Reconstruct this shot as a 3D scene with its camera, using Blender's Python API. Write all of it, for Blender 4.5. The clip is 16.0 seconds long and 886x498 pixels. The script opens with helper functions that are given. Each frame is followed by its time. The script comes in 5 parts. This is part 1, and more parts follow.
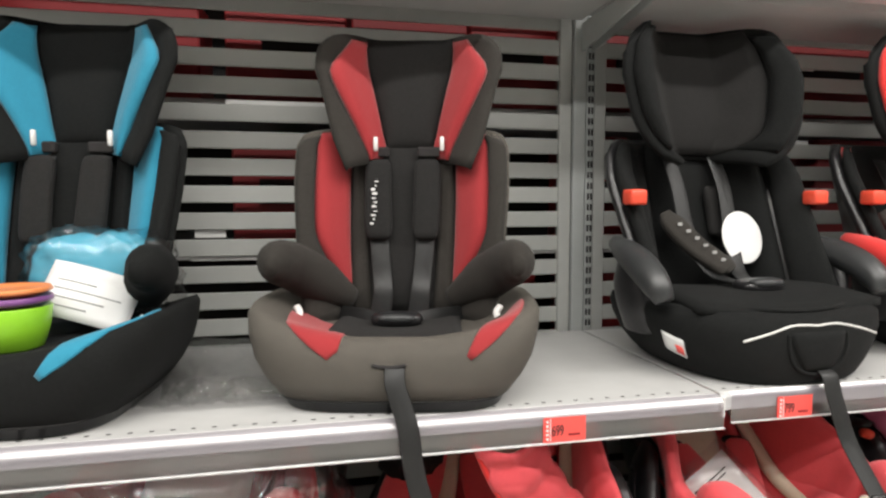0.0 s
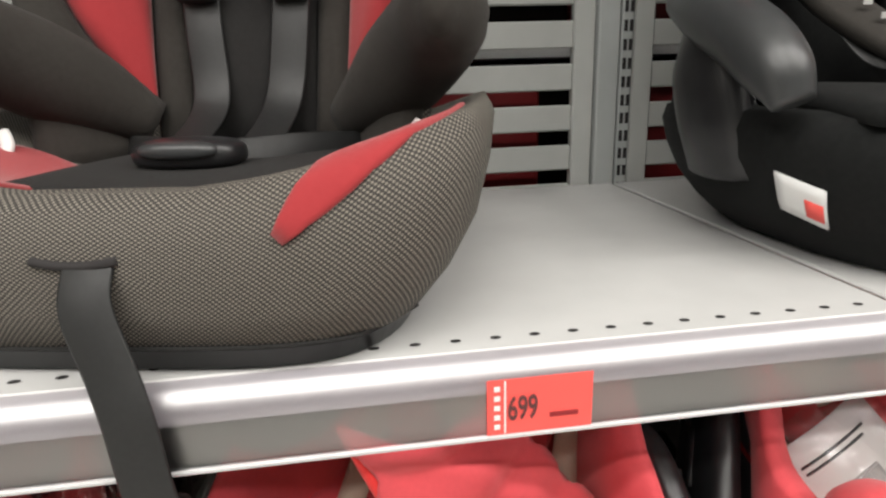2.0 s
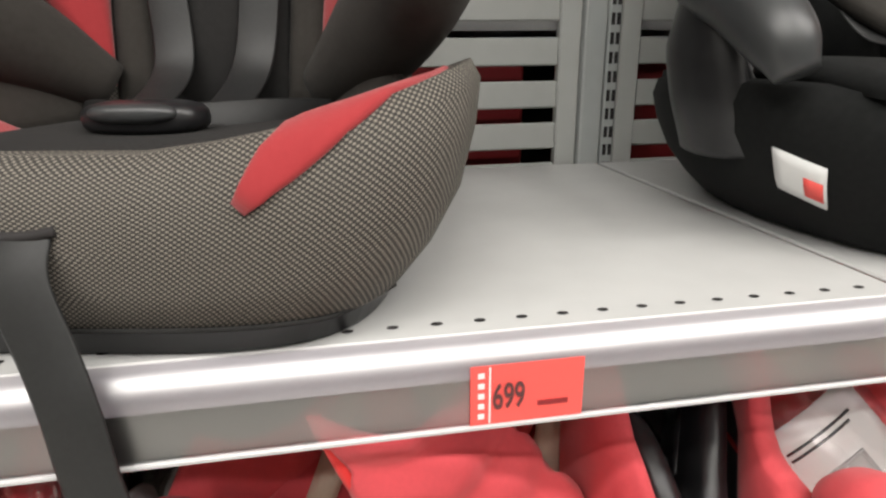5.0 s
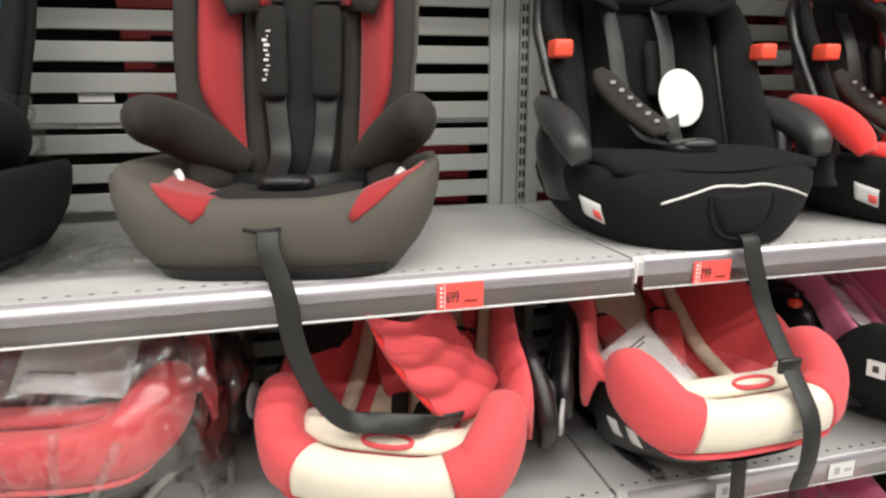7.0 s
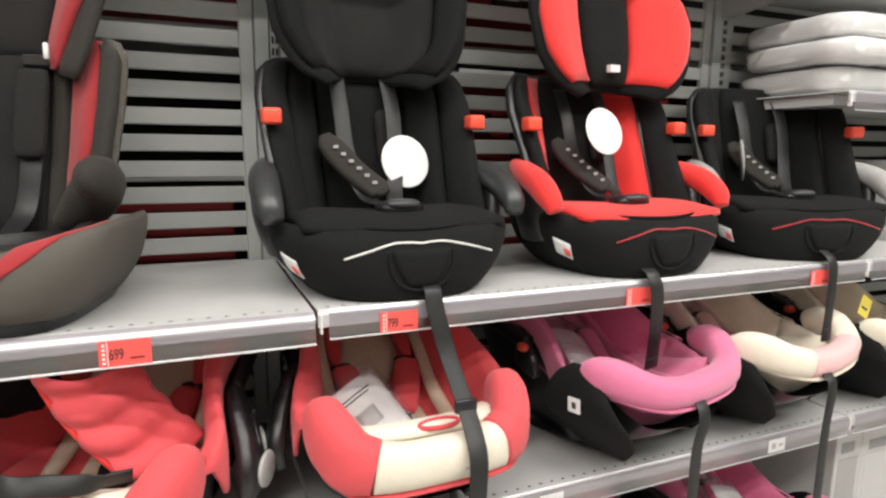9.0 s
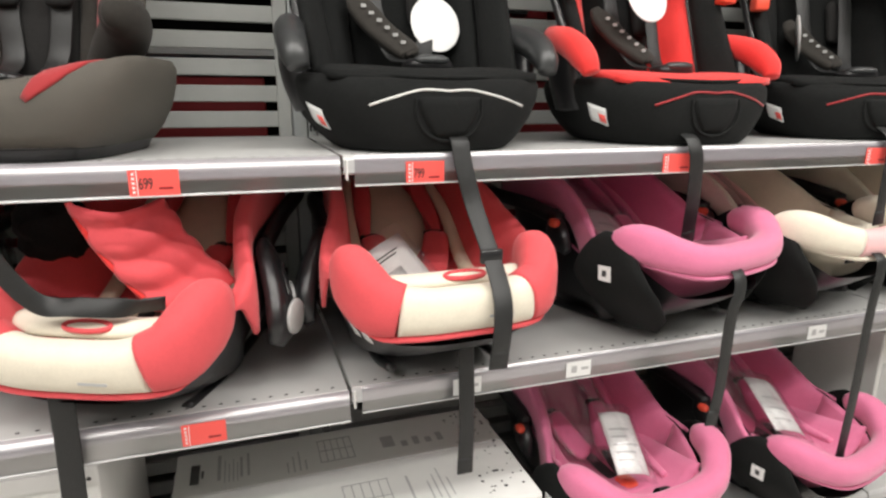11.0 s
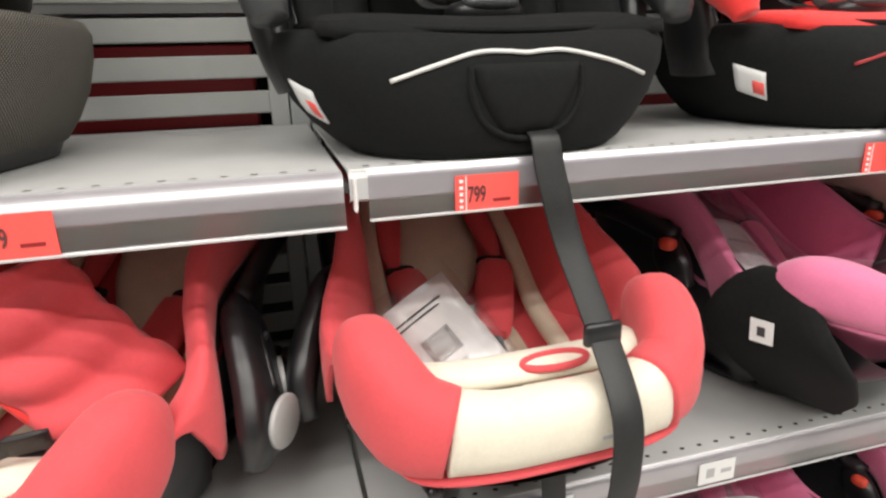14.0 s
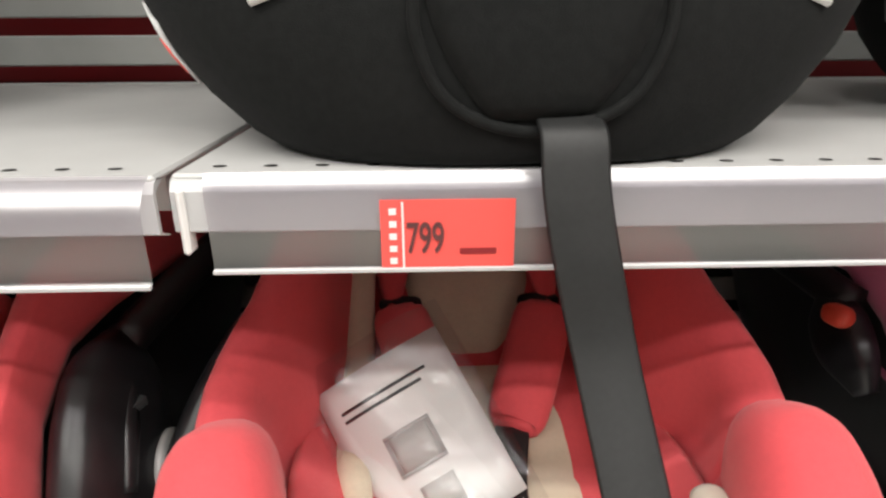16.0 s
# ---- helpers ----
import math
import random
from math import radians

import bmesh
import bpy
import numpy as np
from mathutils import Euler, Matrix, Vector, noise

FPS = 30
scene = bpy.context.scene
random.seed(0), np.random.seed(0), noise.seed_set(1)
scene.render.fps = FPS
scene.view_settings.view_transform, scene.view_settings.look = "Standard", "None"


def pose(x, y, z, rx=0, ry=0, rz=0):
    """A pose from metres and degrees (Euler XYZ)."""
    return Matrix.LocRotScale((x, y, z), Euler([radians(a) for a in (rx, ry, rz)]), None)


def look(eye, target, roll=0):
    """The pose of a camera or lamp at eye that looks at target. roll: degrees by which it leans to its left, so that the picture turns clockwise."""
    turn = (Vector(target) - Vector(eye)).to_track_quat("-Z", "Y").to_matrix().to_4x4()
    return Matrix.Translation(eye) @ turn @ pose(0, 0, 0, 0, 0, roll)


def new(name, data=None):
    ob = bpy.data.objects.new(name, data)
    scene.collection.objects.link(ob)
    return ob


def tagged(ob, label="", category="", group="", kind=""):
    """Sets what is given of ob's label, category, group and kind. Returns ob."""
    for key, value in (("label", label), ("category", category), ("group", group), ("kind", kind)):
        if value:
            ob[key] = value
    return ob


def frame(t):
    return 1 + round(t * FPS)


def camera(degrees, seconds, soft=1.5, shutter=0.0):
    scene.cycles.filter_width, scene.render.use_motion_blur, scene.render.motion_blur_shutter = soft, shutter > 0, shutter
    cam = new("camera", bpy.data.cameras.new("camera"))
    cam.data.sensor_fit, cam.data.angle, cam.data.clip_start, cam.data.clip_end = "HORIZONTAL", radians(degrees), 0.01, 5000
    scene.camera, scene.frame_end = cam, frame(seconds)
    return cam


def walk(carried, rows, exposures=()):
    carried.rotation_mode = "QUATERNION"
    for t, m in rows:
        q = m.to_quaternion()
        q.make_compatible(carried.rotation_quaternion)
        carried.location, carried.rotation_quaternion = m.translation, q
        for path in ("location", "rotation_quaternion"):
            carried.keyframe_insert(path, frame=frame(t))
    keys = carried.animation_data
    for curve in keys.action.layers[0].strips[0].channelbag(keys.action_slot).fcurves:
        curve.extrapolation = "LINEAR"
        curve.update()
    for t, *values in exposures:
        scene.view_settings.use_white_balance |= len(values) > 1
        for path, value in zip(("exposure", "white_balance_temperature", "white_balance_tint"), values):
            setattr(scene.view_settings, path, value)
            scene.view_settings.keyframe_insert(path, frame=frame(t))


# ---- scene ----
cam = camera(72.9, 16.0, soft=2.4)
PATH = [
    (0, (0.342, -0.049, 1.295), (0.758, 1.902, 1.153), -0.1),
    (0.5, (0.358, -0.004, 1.275), (0.75, 1.942, 1.035), -0.4),
    (1, (0.43, 0.139, 1.25), (0.748, 2.085, 0.915), -0.7),
    (1.5, (0.526, 0.313, 1.217), (0.799, 2.225, 0.698), -1.6),
    (2, (0.593, 0.438, 1.166), (0.858, 2.336, 0.595), -1.8),
    (2.5, (0.611, 0.5, 1.132), (0.873, 2.385, 0.516), -1.3),
    (3, (0.611, 0.525, 1.116), (0.908, 2.387, 0.451), -0.6),
    (3.5, (0.615, 0.525, 1.119), (0.914, 2.385, 0.446), -1.0),
    (6, (0.524, 0.262, 1.173), (0.871, 2.146, 0.599), -0.4),
    (6.5, (0.468, 0.101, 1.187), (0.794, 1.996, 0.637), -1.0),
    (7, (0.489, -0.003, 1.231), (0.941, 1.884, 0.746), -0.4),
    (7.5, (0.566, -0.048, 1.255), (1.119, 1.832, 0.858), -2.1),
    (8, (0.667, -0.086, 1.262), (1.359, 1.76, 0.928), -1.3),
    (8.5, (0.759, -0.129, 1.261), (1.519, 1.697, 0.964), 0.4),
    (10.8, (0.824, -0.189, 1.111), (1.476, 1.637, 0.619), 0.4),
    (11, (0.811, -0.184, 1.091), (1.43, 1.653, 0.598), 0.3),
    (11.5, (0.802, -0.168, 1.076), (1.322, 1.674, 0.496), 0.2),
    (12, (0.781, -0.161, 1.059), (1.167, 1.697, 0.426), -0.4),
    (12.5, (0.78, -0.152, 1.051), (1.175, 1.697, 0.4), -0.2),
    (13, (0.805, -0.104, 1.064), (1.279, 1.741, 0.454), -0.2),
    (13.5, (0.843, 0.038, 1.075), (1.294, 1.909, 0.53), -1.9),
    (14, (0.904, 0.216, 1.093), (1.402, 2.059, 0.498), -1.7),
    (14.5, (1.008, 0.367, 1.105), (1.408, 2.248, 0.498), 0.3),
    (15, (1.071, 0.464, 1.093), (1.318, 2.337, 0.402), 1.26),
    (15.5, (1.087, 0.495, 1.084), (1.237, 2.384, 0.400), 0.0),
    (16, (1.090, 0.485, 1.067), (1.134, 2.356, 0.366), -0.33),
]
walk(cam, [(t, look(eye, target, roll)) for t, eye, target, roll in PATH])

from mathutils.bvhtree import BVHTree

# ---- light ----
world = bpy.data.worlds.new("World")
scene.world = world
world.use_nodes = True
world.node_tree.nodes["Background"].inputs[0].default_value = (1.0, 0.97, 0.93, 1)
world.node_tree.nodes["Background"].inputs[1].default_value = 0.12
LAMP_POWER = 38.0


# ---- materials ----
def material(name, color, rough=0.6, metal=0.0, grain=0.12, scale=60.0, bump=0.15, fine=900.0, spec=0.5, sheen=0.0, stain=0.08):
    """A surface with variation at two scales and a fine relief."""
    m = bpy.data.materials.new(name)
    m.use_nodes = True
    n, l = m.node_tree.nodes, m.node_tree.links
    p = n["Principled BSDF"]
    p.inputs["Roughness"].default_value = rough
    p.inputs["Metallic"].default_value = metal
    p.inputs["Specular IOR Level"].default_value = spec
    p.inputs["Sheen Weight"].default_value = sheen
    co = n.new("ShaderNodeTexCoord")
    big, small = n.new("ShaderNodeTexNoise"), n.new("ShaderNodeTexNoise")
    big.inputs["Scale"].default_value, big.inputs["Detail"].default_value = scale * 0.2, 4
    small.inputs["Scale"].default_value, small.inputs["Detail"].default_value = scale, 3
    l.new(co.outputs["Object"], big.inputs["Vector"])
    l.new(co.outputs["Object"], small.inputs["Vector"])
    mixa, mixb = n.new("ShaderNodeMix"), n.new("ShaderNodeMix")
    for mx, fac, src in ((mixa, stain, big), (mixb, grain, small)):
        mx.data_type = "RGBA"
        ramp = n.new("ShaderNodeMapRange")
        ramp.inputs["From Min"].default_value, ramp.inputs["From Max"].default_value = 0.35, 0.65
        ramp.inputs["To Max"].default_value = fac * 2
        l.new(src.outputs["Fac"], ramp.inputs["Value"])
        l.new(ramp.outputs[0], mx.inputs["Factor"])
    c = color
    mixa.inputs[6].default_value = (*c, 1)
    mixa.inputs[7].default_value = (c[0] * 0.72, c[1] * 0.72, c[2] * 0.72, 1)
    l.new(mixa.outputs[2], mixb.inputs[6])
    mixb.inputs[7].default_value = (min(1, c[0] * 1.25 + 0.01), min(1, c[1] * 1.25 + 0.01), min(1, c[2] * 1.25 + 0.01), 1)
    l.new(mixb.outputs[2], p.inputs["Base Color"])
    if bump:
        tx, b = n.new("ShaderNodeTexNoise"), n.new("ShaderNodeBump")
        tx.inputs["Scale"].default_value = fine
        b.inputs["Strength"].default_value, b.inputs["Distance"].default_value = bump, 0.001
        l.new(co.outputs["Object"], tx.inputs["Vector"])
        l.new(tx.outputs["Fac"], b.inputs["Height"])
        l.new(b.outputs[0], p.inputs["Normal"])
    return m


def mesh_fabric(name, dark, light, pitch):
    """Knitted spacer fabric: light dots on a dark grid, laid out in the surface's own metres."""
    m = material(name, dark, 0.85, grain=0.1, bump=0)
    n, l = m.node_tree.nodes, m.node_tree.links
    p = n["Principled BSDF"]
    uv, sep = n.new("ShaderNodeUVMap"), n.new("ShaderNodeSeparateXYZ")
    l.new(uv.outputs[0], sep.inputs[0])
    waves = []
    for axis in (0, 1):
        mul, sn = n.new("ShaderNodeMath"), n.new("ShaderNodeMath")
        mul.operation, sn.operation = "MULTIPLY", "SINE"
        mul.inputs[1].default_value = 2 * math.pi / pitch
        l.new(sep.outputs[axis], mul.inputs[0])
        l.new(mul.outputs[0], sn.inputs[0])
        waves.append(sn)
    prod, rng = n.new("ShaderNodeMath"), n.new("ShaderNodeMapRange")
    prod.operation = "MULTIPLY"
    l.new(waves[0].outputs[0], prod.inputs[0])
    l.new(waves[1].outputs[0], prod.inputs[1])
    l.new(prod.outputs[0], rng.inputs["Value"])
    rng.inputs["From Min"].default_value, rng.inputs["From Max"].default_value = -0.05, 0.5
    mx = n.new("ShaderNodeMix")
    mx.data_type = "RGBA"
    l.new(rng.outputs[0], mx.inputs["Factor"])
    src = p.inputs["Base Color"].links[0].from_socket
    l.new(src, mx.inputs[6])
    mx.inputs[7].default_value = (*light, 1)
    l.new(mx.outputs[2], p.inputs["Base Color"])
    b = n.new("ShaderNodeBump")
    b.inputs["Strength"].default_value, b.inputs["Distance"].default_value = 0.5, 0.0008
    l.new(rng.outputs[0], b.inputs["Height"])
    l.new(b.outputs[0], p.inputs["Normal"])
    return m


def clear_plastic(name, tint, gloss, rough, wrinkle=0.0, wrinkle_scale=20.0, stretch=(1, 1, 1)):
    """Thin clear film: mostly lets light through, with a glossy coat."""
    m = bpy.data.materials.new(name)
    m.use_nodes = True
    n, l = m.node_tree.nodes, m.node_tree.links
    n.remove(n["Principled BSDF"])
    tr, gl, mix, lw = (n.new("ShaderNodeBsdfTransparent"), n.new("ShaderNodeBsdfGlossy"), n.new("ShaderNodeMixShader"), n.new("ShaderNodeLayerWeight"))
    tr.inputs[0].default_value = (*tint, 1)
    gl.inputs["Roughness"].default_value = rough
    lw.inputs[0].default_value = 0.25
    rng = n.new("ShaderNodeMapRange")
    rng.inputs["To Min"].default_value, rng.inputs["To Max"].default_value = gloss, min(1.0, gloss + 0.3)
    l.new(lw.outputs["Facing"], rng.inputs["Value"])
    l.new(rng.outputs[0], mix.inputs[0])
    l.new(tr.outputs[0], mix.inputs[1])
    l.new(gl.outputs[0], mix.inputs[2])
    l.new(mix.outputs[0], n["Material Output"].inputs[0])
    if wrinkle:
        co, tx, b = n.new("ShaderNodeTexCoord"), n.new("ShaderNodeTexNoise"), n.new("ShaderNodeBump")
        tx.inputs["Scale"].default_value, tx.inputs["Detail"].default_value = wrinkle_scale, 4
        b.inputs["Strength"].default_value, b.inputs["Distance"].default_value = wrinkle, 0.02
        mp = n.new("ShaderNodeMapping")
        mp.inputs["Scale"].default_value = stretch
        l.new(co.outputs["Object"], mp.inputs["Vector"])
        l.new(mp.outputs[0], tx.inputs["Vector"])
        l.new(tx.outputs["Fac"], b.inputs["Height"])
        l.new(b.outputs[0], gl.inputs["Normal"])
    return m


SHELF = material("shelf_paint", (0.53, 0.53, 0.52), 0.38, grain=0.05, scale=30, bump=0.04, fine=300, stain=0.12)
SHELF_EDGE = material("shelf_edge_paint", (0.50, 0.50, 0.50), 0.3, grain=0.04, scale=30, bump=0.02, stain=0.1)
SLAT = material("slat_paint", (0.45, 0.46, 0.44), 0.45, grain=0.06, scale=30, bump=0.05, stain=0.12)
POST = material("post_paint", (0.42, 0.44, 0.43), 0.4, grain=0.06, scale=40, bump=0.05, stain=0.15)
# near-black for the shade inside holes, slots and gaps; also print on cartons
DARK = material("gap_shade_and_print", (0.015, 0.013, 0.013), 0.8, bump=0)
GREY_MESH = mesh_fabric("grey_mesh_fabric", (0.028, 0.025, 0.021), (0.200, 0.180, 0.152), 0.0041)
GREY_CLOTH = material("grey_cloth", (0.029, 0.026, 0.0225), 0.9, spec=0.25, scale=200, bump=0.4, fine=1500, sheen=0.05)
DARK_CLOTH = material("charcoal_cloth", (0.014, 0.0135, 0.013), 0.9, spec=0.25, scale=200, bump=0.4, fine=1500, sheen=0.03)
BLACK_CLOTH = material("black_cloth", (0.0078, 0.0084, 0.0082), 0.9, spec=0.16, scale=200, bump=0.35, fine=1500, sheen=0.015)
BLACK_PLASTIC = material("black_plastic", (0.013, 0.013, 0.014), 0.32, scale=80, bump=0.1, fine=600)
GREY_PLASTIC = material("grey_plastic", (0.035, 0.037, 0.038), 0.35, scale=80, bump=0.1)
DISC_PLASTIC = material("light_grey_plastic", (0.38, 0.38, 0.37), 0.4, bump=0.05)
RED_CLOTH = material("red_cloth", (0.31, 0.015, 0.019), 0.85, scale=250, bump=0.35, fine=1500, sheen=0.25, grain=0.08)
BRIGHT_RED = material("bright_red_cloth", (0.72, 0.026, 0.022), 0.8, scale=250, bump=0.35, fine=1500, sheen=0.2, grain=0.08)
CORAL_CLOTH = material("coral_red_cloth", (0.67, 0.074, 0.086), 0.85, scale=250, bump=0.4, fine=1400, sheen=0.14, grain=0.08)
BEIGE_CLOTH = material("beige_cloth", (0.66, 0.56, 0.42), 0.85, scale=250, bump=0.4, fine=1400, sheen=0.2, grain=0.08)
CREAM_CLOTH = material("cream_cloth", (0.74, 0.68, 0.56), 0.85, scale=250, bump=0.4, fine=1400, sheen=0.2, grain=0.08)
TEAL_CLOTH = material("turquoise_cloth", (0.014, 0.22, 0.34), 0.85, scale=250, bump=0.3, fine=1500, sheen=0.2)
PINK_CLOTH = material("pink_knit", (0.65, 0.165, 0.30), 0.85, scale=250, bump=0.4, fine=1400, sheen=0.3, grain=0.08)
PALE_PINK = material("pale_pink_cloth", (0.78, 0.45, 0.45), 0.85, scale=250, bump=0.4, fine=1400, sheen=0.2)
WEBBING = material("black_webbing", (0.0105, 0.011, 0.011), 0.5, scale=300, bump=0.22, fine=2400)
WHITE_CLIP = material("white_plastic", (0.75, 0.74, 0.72), 0.35, bump=0.03)
ORANGE = material("orange_plastic", (0.80, 0.085, 0.045), 0.4, bump=0.05)
PAPER = material("paper", (0.76, 0.76, 0.75), 0.6, grain=0.04, bump=0.05, stain=0.06)
INK = material("ink", (0.05, 0.05, 0.05), 0.6, bump=0)
PALE_INK = material("pale_ink", (0.42, 0.42, 0.42), 0.6, bump=0)
CARD = material("white_card", (0.76, 0.76, 0.735), 0.6, grain=0.04, scale=20, bump=0.1, fine=200, stain=0.14)
LABEL_RED = material("price_card_red", (0.86, 0.10, 0.085), 0.5, grain=0.03, bump=0)
LABEL_INK = material("price_ink", (0.10, 0.03, 0.03), 0.6, bump=0)
SILVER_LINE = material("reflective_piping", (0.62, 0.62, 0.60), 0.4, bump=0.1)
FILM = clear_plastic("clear_film", (0.985, 0.985, 0.985), 0.025, 0.14, 0.7, 22)
BAG_FILM = clear_plastic("crumpled_bag_film", (0.96, 0.96, 0.96), 0.11, 0.09, 1.0, 26, (1.6, 1.6, 0.45))
HOLDER = clear_plastic("ticket_holder_plastic", (0.86, 0.83, 0.88), 0.30, 0.36)
GREEN = material("green_plastic", (0.28, 0.62, 0.03), 0.35, bump=0.05)
PURPLE = material("purple_plastic", (0.22, 0.08, 0.26), 0.35, bump=0.05)
PALE_ORANGE = material("orange_bowl_plastic", (0.75, 0.25, 0.08), 0.35, bump=0.05)
BLUE_FILM = material("blue_foil", (0.10, 0.38, 0.52), 0.22, scale=30, bump=0.9, fine=60, stain=0.3)
FLOOR = material("floor_tile", (0.55, 0.53, 0.50), 0.3, scale=6, bump=0.03)
WALL = material("wall_paint", (0.7, 0.69, 0.66), 0.7, scale=8)
RED_BOX = material("red_card", (0.24, 0.012, 0.015), 0.5, scale=15, bump=0.05)
YELLOW = material("yellow_card", (0.75, 0.62, 0.08), 0.5, bump=0)


# ---- mesh tools ----
def from_grid(verts, nu, nv, closed_u=False):
    """Quads over a grid of nu columns and nv rows."""
    faces = []
    for j in range(nv - 1):
        for i in range(nu if closed_u else nu - 1):
            a, b = j * nu + i, j * nu + (i + 1) % nu
            faces.append((a, b, b + nu, a + nu))
    return verts, faces


def part(name, data, mat, parent=None, label="", smooth=True):
    """Links vertices and faces, or a bmesh, as one mesh object under a thing or a part."""
    me = bpy.data.meshes.new(name)
    if isinstance(data, bmesh.types.BMesh):
        data.to_mesh(me)
        data.free()
    else:
        me.from_pydata([tuple(v) for v in data[0]], [], data[1])
        if len(data) > 2:
            lay = me.uv_layers.new(name="UVMap")
            co = np.array(data[2], dtype=np.float32)
            idx = np.zeros(len(me.loops), dtype=np.int32)
            me.loops.foreach_get("vertex_index", idx)
            lay.data.foreach_set("uv", co[idx].ravel())
    me.update()
    me.materials.append(mat)
    if smooth:
        me.polygons.foreach_set("use_smooth", [True] * len(me.polygons))
    ob = new(name, me)
    if parent is not None:
        ob.parent = parent
    if label:
        tagged(ob, label)
    return ob


def thing(name, m, label, category, group="", kind=""):
    ob = new(name)
    ob.matrix_world = m
    return tagged(ob, label, category, group, kind)


def box(x0, x1, y0, y1, z0, z1, bevel=0.0, segments=2):
    bm = bmesh.new()
    bmesh.ops.create_cube(bm, size=1)
    for v in bm.verts:
        v.co = Vector(((x0 + x1) / 2 + v.co.x * (x1 - x0), (y0 + y1) / 2 + v.co.y * (y1 - y0), (z0 + z1) / 2 + v.co.z * (z1 - z0)))
    if bevel:
        bmesh.ops.bevel(bm, geom=bm.edges[:], offset=bevel, segments=segments, affect="EDGES", profile=0.5)
    return bm


def merge(*parts):
    """Several lists of vertices and faces as one."""
    verts, faces = [], []
    for v, f in parts:
        k = len(verts)
        verts += [tuple(c) for c in v]
        faces += [tuple(i + k for i in q) for q in f]
    return verts, faces


def slab(x0, x1, y0, y1, z0, z1):
    v = [(x, y, z) for z in (z0, z1) for y in (y0, y1) for x in (x0, x1)]
    return v, [(0, 2, 3, 1), (4, 5, 7, 6), (0, 1, 5, 4), (2, 6, 7, 3), (0, 4, 6, 2), (1, 3, 7, 5)]


def sheet(f, u, v, nu=16, nv=16, thick=0.008, puff=0.0, back=None):
    """A padded panel over f(u, v): u and v are pairs of numbers, or of functions of the other way's share. thick lies along the normal, puff swells the middle."""
    top, low, uv = [], [], []
    e = 1e-3
    back = thick if back is None else back
    for j in range(nv):
        tv = j / (nv - 1)
        b = v[0] + (v[1] - v[0]) * tv
        u0, u1 = (c(b) if callable(c) else c for c in u)
        for i in range(nu):
            tu = i / (nu - 1)
            a = u0 + (u1 - u0) * tu
            p = Vector(f(a, b))
            nrm = (Vector(f(a + e, b)) - Vector(f(a - e, b))).cross(Vector(f(a, b + e)) - Vector(f(a, b - e)))
            nrm = nrm.normalized() if nrm.length > 1e-12 else Vector((0, -1, 0))
            edge = (1 - abs(2 * tu - 1) ** 4) * (1 - abs(2 * tv - 1) ** 4)
            top.append(p + nrm * (puff * edge + 0.001 + thick * 0.3 * min(1, edge * 4)))
            low.append(p - nrm * back)
    verts, faces = from_grid(top, nu, nv)
    k = len(top)
    faces = list(faces) + [tuple(c + k for c in reversed(q)) for q in faces]
    ring = [i for i in range(nu)] + [j * nu + nu - 1 for j in range(1, nv)] + [(nv - 1) * nu + i for i in range(nu - 2, -1, -1)] + [j * nu for j in range(nv - 2, 0, -1)]
    for a, b in zip(ring, ring[1:] + ring[:1]):
        faces.append((b, a, a + k, b + k))
    # the panel's own metres
    for row in range(nv):
        run = 0.0
        mid = nu // 2
        lens = [0.0]
        for i in range(1, nu):
            lens.append(lens[-1] + (top[row * nu + i] - top[row * nu + i - 1]).length)
        down = 0.0 if row == 0 else uv[-1][1] + (top[row * nu + mid] - top[(row - 1) * nu + mid]).length
        uv += [(s - lens[mid], down) for s in lens]
    return top + low, faces, uv + uv


def rings_mesh(rings, cap=True):
    """A closed skin over rings of points, all with the same count."""
    n = len(rings[0])
    verts = [Vector(p) for r in rings for p in r]
    _, faces = from_grid(verts, n, len(rings), True)
    faces = list(faces)
    if cap:
        faces.append(tuple(reversed(range(n))))
    if cap is True:
        faces.append(tuple((len(rings) - 1) * n + i for i in range(n)))
    uv, down = [], 0.0
    ref = rings[len(rings) // 2]
    run = [0.0]
    for i in range(1, n):
        run.append(run[-1] + (Vector(ref[i]) - Vector(ref[i - 1])).length)
    for j, r in enumerate(rings):
        if j:
            down += max((Vector(r[i]) - Vector(rings[j - 1][i])).length for i in (0, n // 4))
        uv += [(s, down) for s in run]
    return verts, faces, uv


def spline(points, steps=8):
    """A smooth line through points (any number of coordinates)."""
    p = [np.array(q, dtype=float) for q in points]
    p = [2 * p[0] - p[1]] + p + [2 * p[-1] - p[-2]]
    out = []
    for i in range(1, len(p) - 2):
        for s in range(steps):
            t = s / steps
            out.append(0.5 * (2 * p[i] + (p[i + 1] - p[i - 1]) * t + (2 * p[i - 1] - 5 * p[i] + 4 * p[i + 1] - p[i + 2]) * t * t + (3 * p[i] - p[i - 1] - 3 * p[i + 1] + p[i + 2]) * t ** 3))
    out.append(p[-2])
    return out


